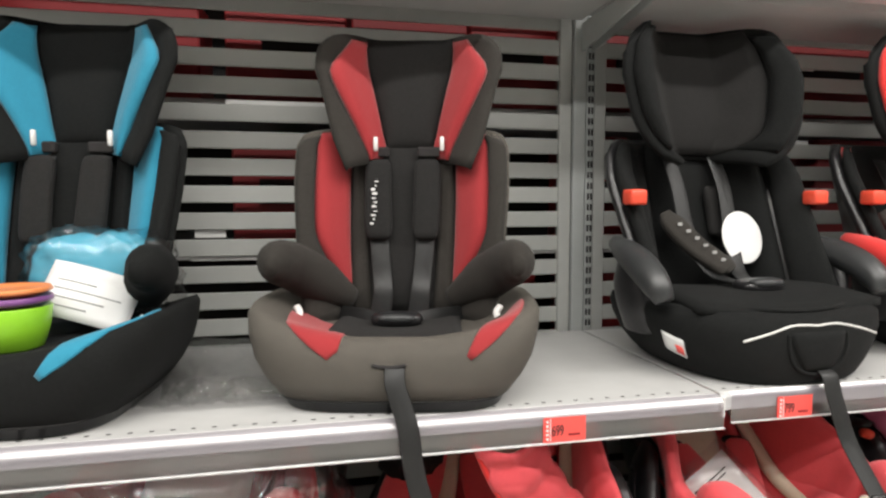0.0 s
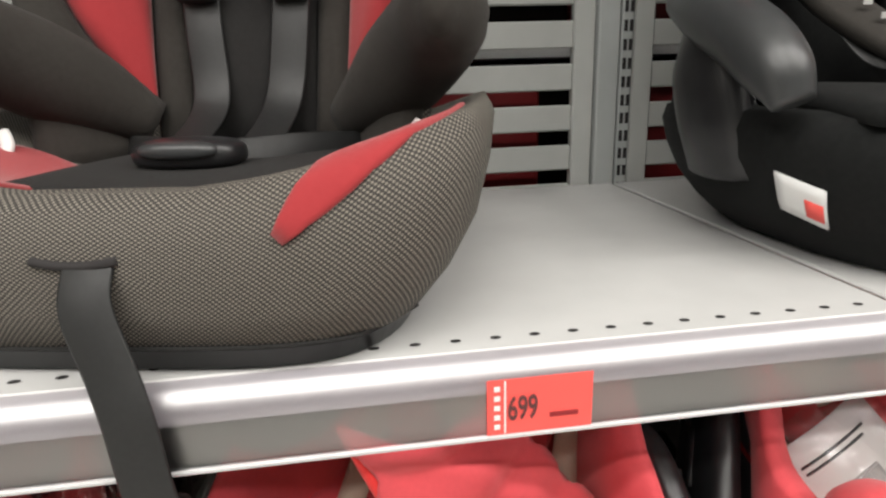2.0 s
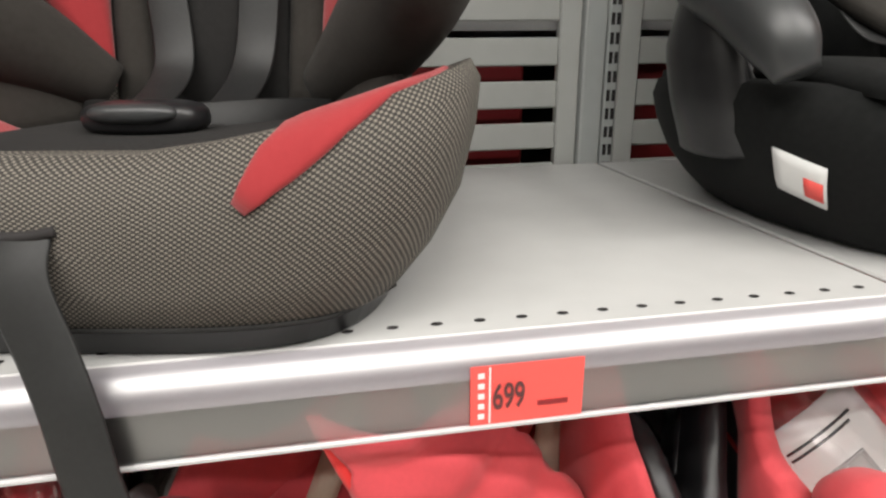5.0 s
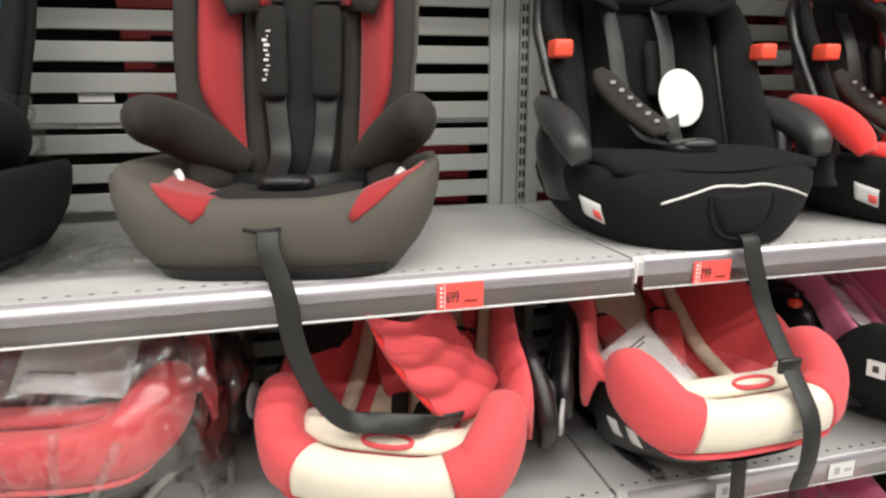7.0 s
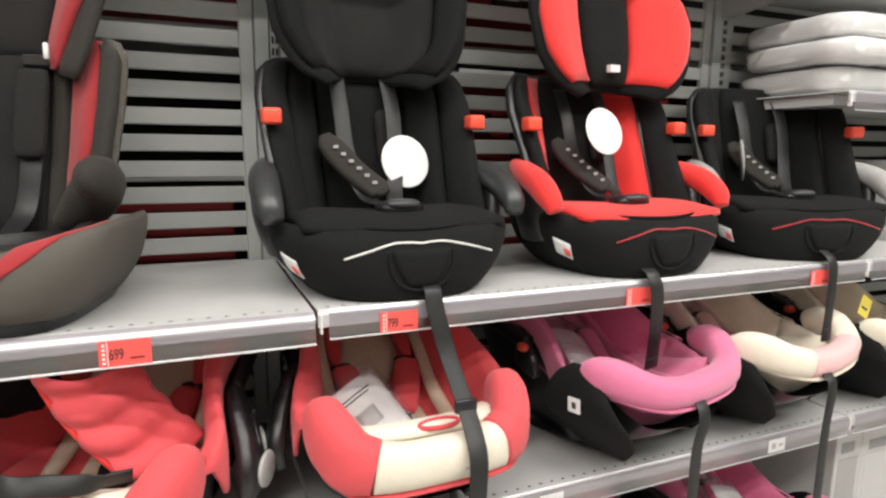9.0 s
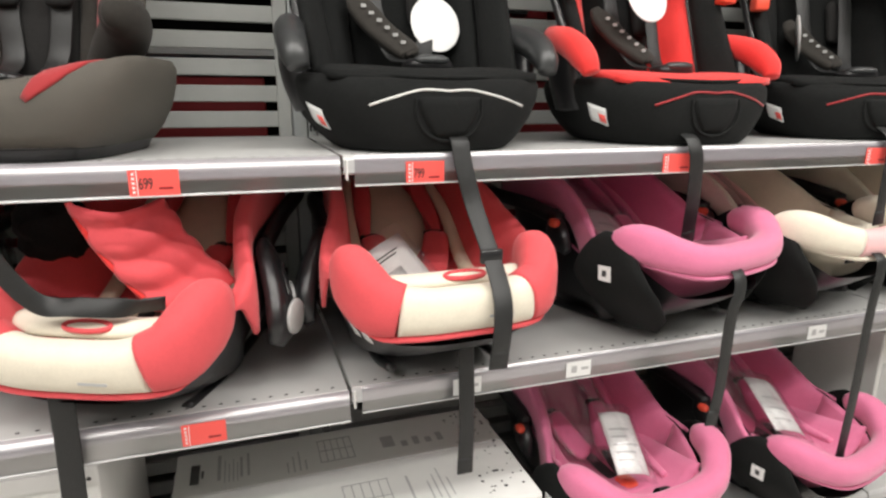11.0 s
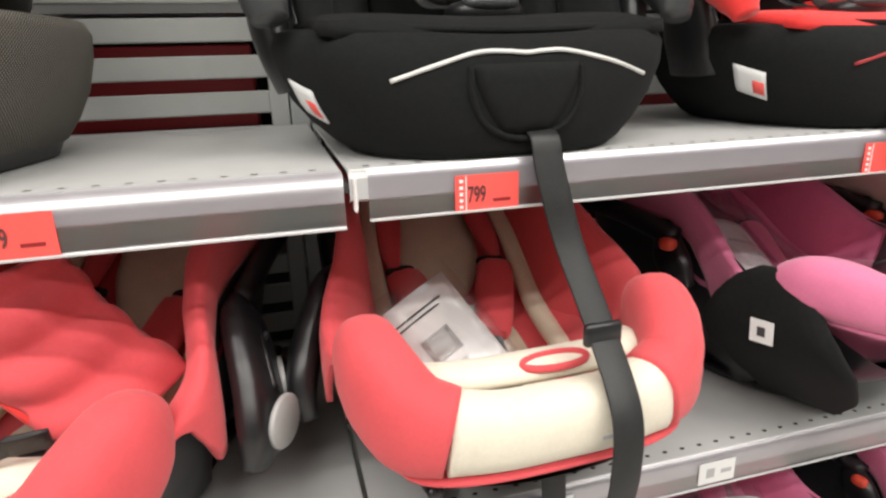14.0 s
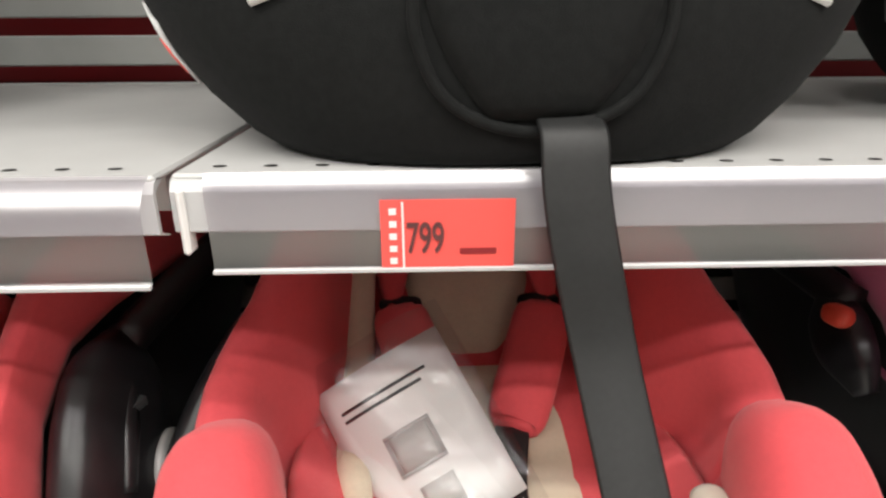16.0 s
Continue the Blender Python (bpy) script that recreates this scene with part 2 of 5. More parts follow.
def tube(points, a, b=None, n=12, side=(1, 0, 0), steps=8, power=2.0):
    """A tube along a smooth line; a and b are its half sizes along side and across it, as numbers or one for each point."""
    m = len(points)
    a = [a] * m if not hasattr(a, "__len__") else a
    b = a if b is None else ([b] * m if not hasattr(b, "__len__") else b)
    line = spline([(*p, ra, rb) for p, ra, rb in zip(points, a, b)], steps)
    rings = []
    for i, q in enumerate(line):
        d = Vector(line[min(i + 1, len(line) - 1)][:3]) - Vector(line[max(i - 1, 0)][:3])
        s = Vector(side) - d * (Vector(side).dot(d) / max(d.length_squared, 1e-12))
        s = s.normalized() if s.length > 1e-6 else Vector((0, 1, 0))
        w = d.cross(s).normalized()
        ring = []
        for k in range(n):
            c, z = math.cos(2 * math.pi * k / n), math.sin(2 * math.pi * k / n)
            c, z = math.copysign(abs(c) ** (2 / power), c), math.copysign(abs(z) ** (2 / power), z)
            ring.append(Vector(q[:3]) + s * (max(q[3], 1e-4) * c) + w * (max(q[4], 1e-4) * z))
        rings.append(ring)
    return rings_mesh(rings)


def ribbon(points, width, thick=0.0022, side=(1, 0, 0), steps=8):
    return tube(points, width / 2, thick / 2, 8, side, steps, 6.0)


def blob(center, size, n=2.0, nu=24, nv=14, wave=0.0, freq=8.0):
    """A rounded body; n above 2 makes it boxier, wave crumples it."""
    rings = []
    for j in range(1, nv):
        phi = math.pi * j / nv - math.pi / 2
        ring = []
        for i in range(nu):
            t = 2 * math.pi * i / nu
            d = [math.cos(phi) * math.cos(t), math.cos(phi) * math.sin(t), math.sin(phi)]
            d = Vector([math.copysign(abs(c) ** (2 / n), c) for c in d])
            if wave:
                d *= 1 + wave * noise.noise(d * freq * 0.3 + Vector(center) * 7)
            ring.append(Vector(center) + Vector((d.x * size[0], d.y * size[1], d.z * size[2])))
        rings.append(ring)
    return rings_mesh(rings)


def disc(center, radius, thick, axis=(0, 1, 0), n=32):
    """A thin round plate with a chamfered rim."""
    ax = Vector(axis).normalized()
    s = ax.orthogonal().normalized()
    w = ax.cross(s)
    rings = []
    for d, r in ((0, radius), (thick * 0.7, radius), (thick, radius * 0.94)):
        rings.append([Vector(center) + ax * d + (s * math.cos(2 * math.pi * k / n) + w * math.sin(2 * math.pi * k / n)) * r for k in range(n)])
    return rings_mesh(rings)


def lettering(text, size, m, mat, parent, squeeze=1.0):
    cu = bpy.data.curves.new("lettering", "FONT")
    cu.body, cu.size, cu.extrude, cu.offset = text, size, 0.0002, size * 0.012
    tmp = bpy.data.objects.new("lettering_source", cu)
    me = bpy.data.meshes.new_from_object(tmp)
    bpy.data.objects.remove(tmp)
    for v in me.vertices:
        v.co.x *= squeeze
    me.materials.clear()
    me.materials.append(mat)
    ob = new("lettering", me)
    ob.parent = parent
    ob.matrix_local = m
    return ob


def skin_tree(data):
    """To lay panels on a body: a tree of its faces."""
    return BVHTree.FromPolygons([tuple(v) for v in data[0]], data[1])


def ease(t):
    t = min(1.0, max(0.0, t))
    return t * t * (3 - 2 * t)


def table(x, pairs):
    return float(np.interp(x, [p[0] for p in pairs], [p[1] for p in pairs]))


# ---- the setting ----
JOINT, BAY = 0.962, 1.33
TOP, MID, LOW = 1.0, 0.60, 0.10
BACK = 1.28
FRONT = 0.768

tagged(part("floor", box(-4, 7, -3, 5, -0.05, 0.0), FLOOR, smooth=False), "pale polished shop floor", "floor", kind="structure")
tagged(part("ceiling", box(-4, 7, -3, 5, 3.4, 3.45), WALL, smooth=False), "plain white shop ceiling", "ceiling", kind="structure")
for nm, bx in (("wall_west", (-4.05, -4, -3, 5, 0, 3.4)), ("wall_east", (7, 7.05, -3, 5, 0, 3.4)), ("wall_south", (-4, 7, -3.05, -3, 0, 3.4)), ("wall_north", (-4, 7, 5, 5.05, 0, 3.4))):
    tagged(part(nm, box(*bx), WALL, smooth=False), "plain pale shop wall", "wall", kind="structure")


def ceiling_light(x, y):
    root = thing("ceiling_light", pose(x, y, 3.3), "white fluorescent strip light hung under the ceiling", "ceiling light", "strip lights over the aisle")
    part("housing", box(-0.75, 0.75, -0.1, 0.1, 0.0, 0.1, 0.01), WHITE_CLIP, root)
    la = bpy.data.lights.new("tube", "AREA")
    la.shape, la.size, la.size_y, la.energy, la.color = "RECTANGLE", 1.45, 0.14, LAMP_POWER, (1.0, 0.965, 0.92)
    ob = new("tube", la)
    ob.parent = root
    ob.location = (0, 0, -0.02)


for lx in (-1.6, 0.2, 2.0, 3.8):
    for ly in (-1.5, -0.35):
        ceiling_light(lx, ly)

# shelving added across the aisle, never seen but for the light it throws back
far_shelf = thing("shelving_unit", pose(0, -1.9, 0), "unseen bare pale shelving across the aisle, added to throw light back", "shelving")
part("back_panel", box(-3.5, 6.5, -0.5, -0.45, 0, 2.1), SLAT, far_shelf, smooth=False)
for z in (0.12, 0.55, 1.0, 1.45, 1.9):
    part("shelf", box(-3.5, 6.5, -0.45, 0.0, z - 0.03, z), SHELF, far_shelf, smooth=False)


def perforated_post(x):
    root = tagged(part("upright_post", box(x - 0.028, x + 0.003, BACK - 0.012, BACK + 0.03, 0.0, 2.05, 0.002, 1), POST, smooth=False), "grey steel shelving upright with slot holes", "upright", "shelving uprights", "structure")
    part("slotted_channel", box(x + 0.006, x + 0.024, BACK - 0.010, BACK + 0.03, 0.0, 2.05, 0.002, 1), POST, root, smooth=False)
    # slots are thin dark plates on the channel, coloured as their inner shade
    slots = []
    for k in range(78):
        z = 0.06 + k * 0.025
        for sx in (x + 0.0085, x + 0.0165):
            slots.append(slab(sx, sx + 0.005, BACK - 0.0112, BACK - 0.0098, z, z + 0.015))
    tagged(part("slot", merge(*slots), DARK, root, smooth=False), kind="stuff")
    return root


def slatted_back(x0, x1, shift):
    """Grey metal back panel punched with long level openings: bars with gaps, each bar of its own."""
    root = tagged(part("back_panel_rail", box(x0, x0 + 0.03, BACK - 0.004, BACK + 0.012, 0.05, 2.05, 0.002, 1), SLAT, smooth=False), "grey metal back panel with long level slots", "back panel", "back panels", "structure")
    part("rail", box(x1 - 0.03, x1, BACK - 0.004, BACK + 0.012, 0.05, 2.05, 0.002, 1), SLAT, root, smooth=False)
    me = None
    for k in range(36):
        z = 0.078 + shift + k * 0.0565
        if me is None:
            ob = part("slat", box(x0 + 0.03, x1 - 0.03, BACK, BACK + 0.008, -0.018, 0.018, 0.002, 1), SLAT, root, smooth=False)
            me = ob.data
        else:
            ob = new("slat", me)
            ob.parent = root
        ob.location.z = z


bays = [(JOINT - 2 * BAY, JOINT - BAY), (JOINT - BAY, JOINT), (JOINT, JOINT + BAY), (JOINT + BAY, JOINT + 2 * BAY), (JOINT + 2 * BAY, JOINT + 3 * BAY)]
for b0, b1 in bays:
    perforated_post(b0)
    slatted_back(b0 + 0.027, b1 - 0.03, 0.0)


def shelf(x0, x1, z, wide_strip, front=FRONT, holes=True, strip=True):
    """A sheet-steel shelf with a folded front edge, a row of punched holes and a clear ticket strip."""
    root = tagged(part("shelf", box(x0 + 0.003, x1 - 0.003, front, BACK - 0.014, z - 0.004, z, 0.0015, 1), SHELF, smooth=False), "light grey steel shelf with a punched front edge", "shelf", "shelves of the unit", "structure")
    edge = [(front + 0.004, z - 0.001), (front - 0.001, z - 0.003), (front - 0.004, z - 0.008), (front - 0.004, z - 0.028), (front + 0.006, z - 0.032)]
    rings = []
    for x in (x0 + 0.003, x1 - 0.003):
        rings.append([(x, y, zz) for y, zz in edge] + [(x, y + 0.003, zz - 0.003 if i < 2 else zz) for i, (y, zz) in reversed(list(enumerate(edge)))])
    part("front_edge", rings_mesh(rings)[:2], SHELF_EDGE, root, smooth=False)
    part("underside", box(x0 + 0.02, x1 - 0.02, front + 0.05, BACK - 0.03, z - 0.032, z - 0.006), SHELF, root, smooth=False)
    if holes:
        # holes are flat dark discs on the steel, standing for the shade within
        dots = []
        k = int((x1 - x0 - 0.03) / 0.026)
        for i in range(k):
            cx = x0 + (0.0275 if wide_strip else 0.022) + i * 0.026
            ring = [(cx + 0.0038 * math.cos(t * math.pi / 4), front + 0.0155 + 0.0026 * math.sin(t * math.pi / 4), z + 0.0004) for t in range(8)]
            dots.append((ring, [tuple(range(8))]))
        tagged(part("punched_hole", merge(*dots), DARK, root, smooth=False), kind="stuff")
    if strip:
        # clear holder that clips over the edge and leans forward
        if wide_strip:
            prof = [(front - 0.003, z + 0.001), (front - 0.010, z - 0.003), (front - 0.016, z - 0.010), (front - 0.018, z - 0.020), (front - 0.018, z - 0.046), (front - 0.020, z - 0.049)]
        else:
            prof = [(front - 0.002, z + 0.001), (front - 0.006, z - 0.004), (front - 0.007, z - 0.012), (front - 0.006, z - 0.046), (front - 0.008, z - 0.048)]
        ln = spline([(0, y, zz) for y, zz in prof], 3)
        xa = x0 + (0.006 if wide_strip else 0.020)
        g = [Vector((x, q[1], q[2])) for q in ln for x in (xa, x1 - 0.004)]
        holder = part("ticket_strip", from_grid(g, 2, len(ln)), HOLDER, root, "clear plastic ticket strip")
        lip = prof[-1]
        part("strip_lip", box(xa, x1 - 0.004, lip[0] - 0.0012, lip[0] + 0.0012, lip[1] - 0.0015, lip[1] + 0.001, 0.0005, 1), SHELF_EDGE, root, smooth=False)
        if not wide_strip:
            part("end_clip", box(x0 + 0.006, x0 + 0.010, front - 0.007, front + 0.004, z - 0.040, z - 0.006, 0.0015, 1), WHITE_CLIP, root, "white plastic end clip", smooth=False)
    return root


for i, (b0, b1) in enumerate(bays):
    shelf(b0, b1, TOP, i == 1 or i == 0, FRONT if i < 2 else FRONT + 0.004)
    shelf(b0, b1, MID, i == 1 or i == 0, FRONT - 0.008 if i < 2 else FRONT)
    shelf(b0, b1, LOW, False, FRONT - 0.02, holes=False, strip=False)
    shelf(b0, b1, 1.748 if i < 2 else 1.735, False, 0.98, holes=False, strip=False)
    tagged(part("plinth", box(b0, b1, FRONT + 0.02, FRONT + 0.04, 0.0, LOW - 0.035), SLAT, smooth=False), "grey kick plate under the lowest shelf", "plinth", "plinths", "structure")
for b0, b1 in bays[3:]:
    shelf(b0, b1, 1.41, False, 0.86)


def bracket(x, z):
    prof = [(FRONT + 0.06, z - 0.035), (BACK - 0.02, z - 0.035), (BACK - 0.02, z - 0.10), (FRONT + 0.2, z - 0.06)]
    rings = [[(xx, y, zz) for y, zz in prof] for xx in (x - 0.0015, x + 0.0015)]
    tagged(part("shelf_bracket", rings_mesh(rings)[:2], POST, smooth=False), "grey steel shelf bracket hooked into the upright", "bracket", "shelf brackets")


for b0, _ in bays[1:4]:
    for z in (TOP, MID, 1.748):
        bracket(b0 - 0.012, z)
        bracket(b0 + 0.014, z)


# ---- price cards ----
def price_card(x, y, z, text="", red=True, lean=0.0):
    w, h = 0.066, 0.037
    if not red:
        w, h = 0.055, 0.032
    root = thing("price_card", pose(x, y, z, lean), ("red promotion price card" if red else "small white price card") + " in the ticket strip", "price card", "price cards")
    part("card", box(-w / 2, w / 2, 0, 0.0006, -h / 2, h / 2), LABEL_RED if red else PAPER, root, smooth=False)
    if red:
        part("white_rule", box(-w / 2 + 0.0105, -w / 2 + 0.0115, -0.0004, 0.0001, -h / 2 + 0.001, h / 2 - 0.001), PAPER, root, smooth=False)
        marks = [slab(-w / 2 + 0.0043, -w / 2 + 0.0079, -0.0004, 0.0, -h / 2 + 0.004 + k * 0.0064, -h / 2 + 0.0072 + k * 0.0064) for k in range(5)]
        part("white_print", merge(*marks), PAPER, root, smooth=False)
        if text:
            lettering(text, 0.0225, pose(-w / 2 + 0.0125, -0.0006, -0.0085, 90), LABEL_INK, root, 0.56)
        part("small_print", merge(slab(0.006, 0.024, -0.0004, 0.0, -0.0095, -0.0065)), RED_BOX, root, smooth=False)
    else:
        part("small_print", merge(slab(-0.016, -0.004, -0.0004, 0, -0.007, 0.007)), PALE_INK, root, smooth=False)
        part("price_print", merge(slab(0.006, 0.022, -0.0004, 0, -0.003, 0.003)), PALE_INK, root, smooth=False)
    return root


price_card(0.693, 0.7485, 0.9705, "699")
price_card(0.312, 0.7405, 0.572)
price_card(0.725, 0.7405, 0.572)
price_card(1.099, 0.7638, 0.9695, "799")
price_card(1.602, 0.7638, 0.9695)
price_card(2.128, 0.7638, 0.9695)
price_card(1.178, 0.7598, 0.573, red=False)
price_card(1.412, 0.7598, 0.573, red=False)
price_card(2.034, 0.7598, 0.573, red=False)


# ---- high-backed car seats ----
def super_ring(z, hw, yf, yb, n, k, count=56):
    yc, hd = (yf + yb) / 2, (yb - yf) / 2
    ring = []
    for i in range(count):
        t = 2 * math.pi * (i + 0.5) / count + math.pi / 2
        c, s = math.cos(t), math.sin(t)
        x = hw * math.copysign(abs(c) ** (2 / n), c)
        y = yc + hd * math.copysign(abs(s) ** (2 / n), s)
        ring.append((x, y, z + k * (x / 0.22) ** 2))
    return ring


BASE_A = [(0.002, 0.170, 0.012, 0.34, 0), (0.018, 0.178, 0.007, 0.345, 0), (0.019, 0.181, 0.005, 0.347, 0), (0.040, 0.200, 0.000, 0.35, 0.004), (0.062, 0.216, -0.003, 0.355, 0.012),
          (0.082, 0.225, -0.001, 0.36, 0.026), (0.096, 0.228, 0.008, 0.36, 0.038), (0.103, 0.222, 0.021, 0.358, 0.044), (0.103, 0.205, 0.040, 0.352, 0.044), (0.096, 0.175, 0.065, 0.34, 0.032),
          (0.089, 0.130, 0.10, 0.31, 0.014), (0.086, 0.06, 0.15, 0.25, 0.0)]
BASE_B = [(0.002, 0.152, 0.008, 0.34, 0), (0.010, 0.165, 0.003, 0.35, 0), (0.030, 0.187, -0.001, 0.36, 0), (0.055, 0.208, -0.003, 0.37, 0.001), (0.085, 0.224, -0.002, 0.375, 0.003),
          (0.105, 0.230, 0.005, 0.375, 0.006), (0.116, 0.226, 0.017, 0.37, 0.010), (0.119, 0.213, 0.033, 0.36, 0.012), (0.114, 0.196, 0.055, 0.34, 0.014), (0.106, 0.15, 0.10, 0.31, 0.01), (0.10, 0.06, 0.17, 0.25, 0)]


def base_point(base, n, x, z, proud=0.001):
    """A point on the front of a seat's base."""
    low = base[:7]
    hw, yf, yb = (table(z, [(r[0], r[c]) for r in low]) for c in (1, 2, 3))
    yc, hd = (yf + yb) / 2, (yb - yf) / 2
    y = yc - hd * max(0.0, 1 - min(1, abs(x) / hw) ** n) ** (1 / n)
    return (x, y - proud, z)


def car_seat_a(m, label, cover, side, inner, head, accent):
    """A high-backed booster: padded base, winged back, trapezoid head rest, arm pads and a harness."""
    root = thing("car_seat", m, label, "car seat", "child car seats on the shelf")
    n = 4.2
    part("base_cover", rings_mesh([super_ring(*r[:4], n, r[4]) for r in BASE_A[2:]]), cover, root)
    part("base_tray", rings_mesh([super_ring(r[0], r[1] - 0.001, r[2] + 0.001, r[3], n, 0) for r in BASE_A[:3]]), BLACK_PLASTIC, root, "black plastic tray")
    part("base_seam", tube([base_point(BASE_A, n, x, 0.019, 0.0005) for x in np.linspace(-0.175, 0.175, 15)], 0.0015, n=6, side=(0, 0, 1)), DARK_CLOTH, root)

    tree = skin_tree(rings_mesh([super_ring(*r[:4], n, r[4]) for r in BASE_A[2:]]))
    way = Vector((0, 0.75, -0.66)).normalized()

    def laid(x, s):
        # down on the base from before and above
        p = Vector((x, 0.66 * s, 0.088 + 0.75 * s)) - way * 0.4
        hit = tree.ray_cast(p, way)[0]
        return hit if hit is not None else p + way * 0.4

    for sgn in (-1, 1):
        def corner(u, v, k=sgn):
            u = u if k > 0 else 1 - u
            v = max(0.0, v)
            cx, cs = (0.110 if k > 0 else 0.082) + 0.094 * v, 0.146 * v - 0.002
            off = ((0.009 - 0.035 * u) if k > 0 else (0.056 - 0.084 * u)) * math.sin(math.pi * min(1.0, 0.04 + 0.94 * v)) ** 0.75
            q = laid(k * (cx - 0.78 * off), cs + 0.62 * off)
            return (q[0], q[1] - 0.0008, q[2] + 0.0008)
        part("corner_patch", sheet(corner, (0, 1), (0.0, 1), 16, 20, 0.003, 0.002), accent, root)
    # seat pad between the bolsters
    part("seat_pad", sheet(lambda u, v: (u * 0.105, 0.055 + 0.23 * v, 0.092 + 0.010 * u * u - 0.004 * v), (-1, 1), (0, 1), 16, 12, 0.008, 0.008), inner, root)

    def back(u, v):
        hw = table(v, [(0, 0.160), (0.3, 0.178), (0.7, 0.192), (0.93, 0.194), (1.0, 0.182)])
        wing = 0.085 * ease((abs(u) - 0.42) / 0.58) * table(v, [(0, 1.1), (0.6, 0.95), (1, 0.75)])
        return (u * hw, 0.285 + 0.085 * v - wing, 0.075 + 0.37 * v - 0.018 * abs(u) ** 5 * v)

    part("back_shell", sheet(lambda u, v: (back(u, v)[0] * 1.03, back(u, v)[1] + 0.016, back(u, v)[2] + 0.003), (-1, 1), (0, 1), 28, 18, 0.012, 0.0), cover if cover is not BLACK_CLOTH else BLACK_CLOTH, root)
    part("back_pad", sheet(back, (-0.36, 0.36), (0.05, 0.99), 16, 18, 0.012, 0.016), inner, root)
    for sgn in (-1, 1):
        def wing_f(u, v, s=sgn):
            return back(u * s, v) if s > 0 else back(-u, v)
        for nm, u0, u1, v0, v1, mt, pf in (
                ("side_pad", lambda v: 0.34, lambda v: 0.50 + 0.06 * (1 - v), 0.04, 0.98, side, 0.012),
                ("colour_panel", lambda v: 0.51 + 0.06 * (1 - v), lambda v: 0.60 + 0.26 * ease((v - 0.10) / 0.42) - 0.05 * v, 0.14, 0.985, accent, 0.010),
                ("outer_wing", lambda v: 0.61 + 0.26 * ease((v - 0.10) / 0.42) - 0.05 * v, lambda v: 1.0, 0.04, 0.97, side, 0.008)):
            if sgn > 0:
                part(nm, sheet(back, (u0, u1), (v0, v1), 12, 20, 0.008, pf), mt, root)
            else:
                part(nm, sheet(back, ((lambda v, c=u1: -c(v)), (lambda v, c=u0: -c(v))), (v0, v1), 12, 20, 0.008, pf), mt, root)

    def head_f(u, v):
        hw = table(v, [(0, 0.110), (0.2, 0.132), (0.75, 0.168), (0.93, 0.166), (1, 0.150)])
        wing = 0.085 * ease((abs(u) - 0.35) / 0.65)
        return (u * hw + 0.012, 0.345 + 0.05 * v - wing, 0.365 + 0.26 * v - 0.02 * abs(u) ** 6 * ease(v * 2 - 1) - 0.022 * (1 - v) * (1 - (abs(u)) ** 2) * -1)
    hr = part("head_rest", sheet(lambda u, v: (head_f(u, v)[0] * 1.04, head_f(u, v)[1] + 0.014, head_f(u, v)[2]), (-1, 1), (-0.01, 1.01), 26, 16, 0.012, 0.0), side if cover is not BLACK_CLOTH else BLACK_CLOTH, root)
    part("head_pad", sheet(head_f, (lambda v: -0.34 - 0.17 * v, lambda v: 0.34 + 0.17 * v), (0.07, 0.99), 16, 14, 0.008, 0.012), head, hr)
    for sgn in (-1, 1):
        u0, u1 = (lambda v: 0.36 + 0.17 * v), (lambda v: 0.62 + 0.26 * ease(v * 1.3) - 0.22 * ease(v * 3 - 2))
        if sgn < 0:
            u0, u1 = (lambda v, c=u1: -c(v)), (lambda v, c=u0: -c(v))
        part("head_wing_panel", sheet(head_f, (u0, u1), (0.02, 0.96), 12, 16, 0.007, 0.008), accent, hr)
        part("clip", box(sgn * 0.062 + 0.008, sgn * 0.062 + 0.016, 0.306, 0.314, 0.398, 0.425, 0.002, 1), WHITE_CLIP, hr, "white plastic clip")
        # arm pads with their white clips
        pad = tube([(sgn * 0.192, 0.100, 0.202), (sgn * 0.194, 0.135, 0.206), (sgn * 0.182, 0.19, 0.195), (sgn * 0.145, 0.24, 0.163), (sgn * 0.095, 0.275, 0.125)], [0.010, 0.030, 0.037, 0.038, 0.022], [0.016, 0.034, 0.041, 0.042, 0.022], 16)
        arm = part("arm_pad", pad, side, root)
        part("clip", tube([(sgn * 0.172, 0.178, 0.128), (sgn * 0.165, 0.172, 0.118), (sgn * 0.168, 0.168, 0.106)], 0.006, 0.004, 8), WHITE_CLIP, arm, "white plastic clip")
        # harness
        def on_back(u, v, d=0.018):
            q = back(u, v)
            return (q[0], q[1] - d, q[2])
        strap_line = [on_back(sgn * 0.24, 0.88, 0.004), on_back(sgn * 0.24, 0.80, 0.022), on_back(sgn * 0.24, 0.6, 0.028), on_back(sgn * 0.23, 0.38, 0.026), on_back(sgn * 0.2, 0.18, 0.032), (sgn * 0.03, 0.19, 0.108), (sgn * 0.008, 0.165, 0.104)]
        part("harness_strap", ribbon(strap_line, 0.036), WEBBING, root, "black webbing strap")
        padl = part("shoulder_pad", tube([on_back(sgn * 0.24, 0.82, 0.028), on_back(sgn * 0.24, 0.80, 0.032), on_back(sgn * 0.24, 0.62, 0.036), on_back(sgn * 0.235, 0.46, 0.036), on_back(sgn * 0.235, 0.44, 0.03)], [0.012, 0.024, 0.025, 0.024, 0.012], [0.004, 0.008, 0.009, 0.008, 0.004], 14, power=3.5), DARK_CLOTH, root)
        part("strap_slot", box(sgn * 0.049 - 0.022, sgn * 0.049 + 0.022, 0.328, 0.345, 0.388, 0.408, 0.003, 1), DARK, root, smooth=False)
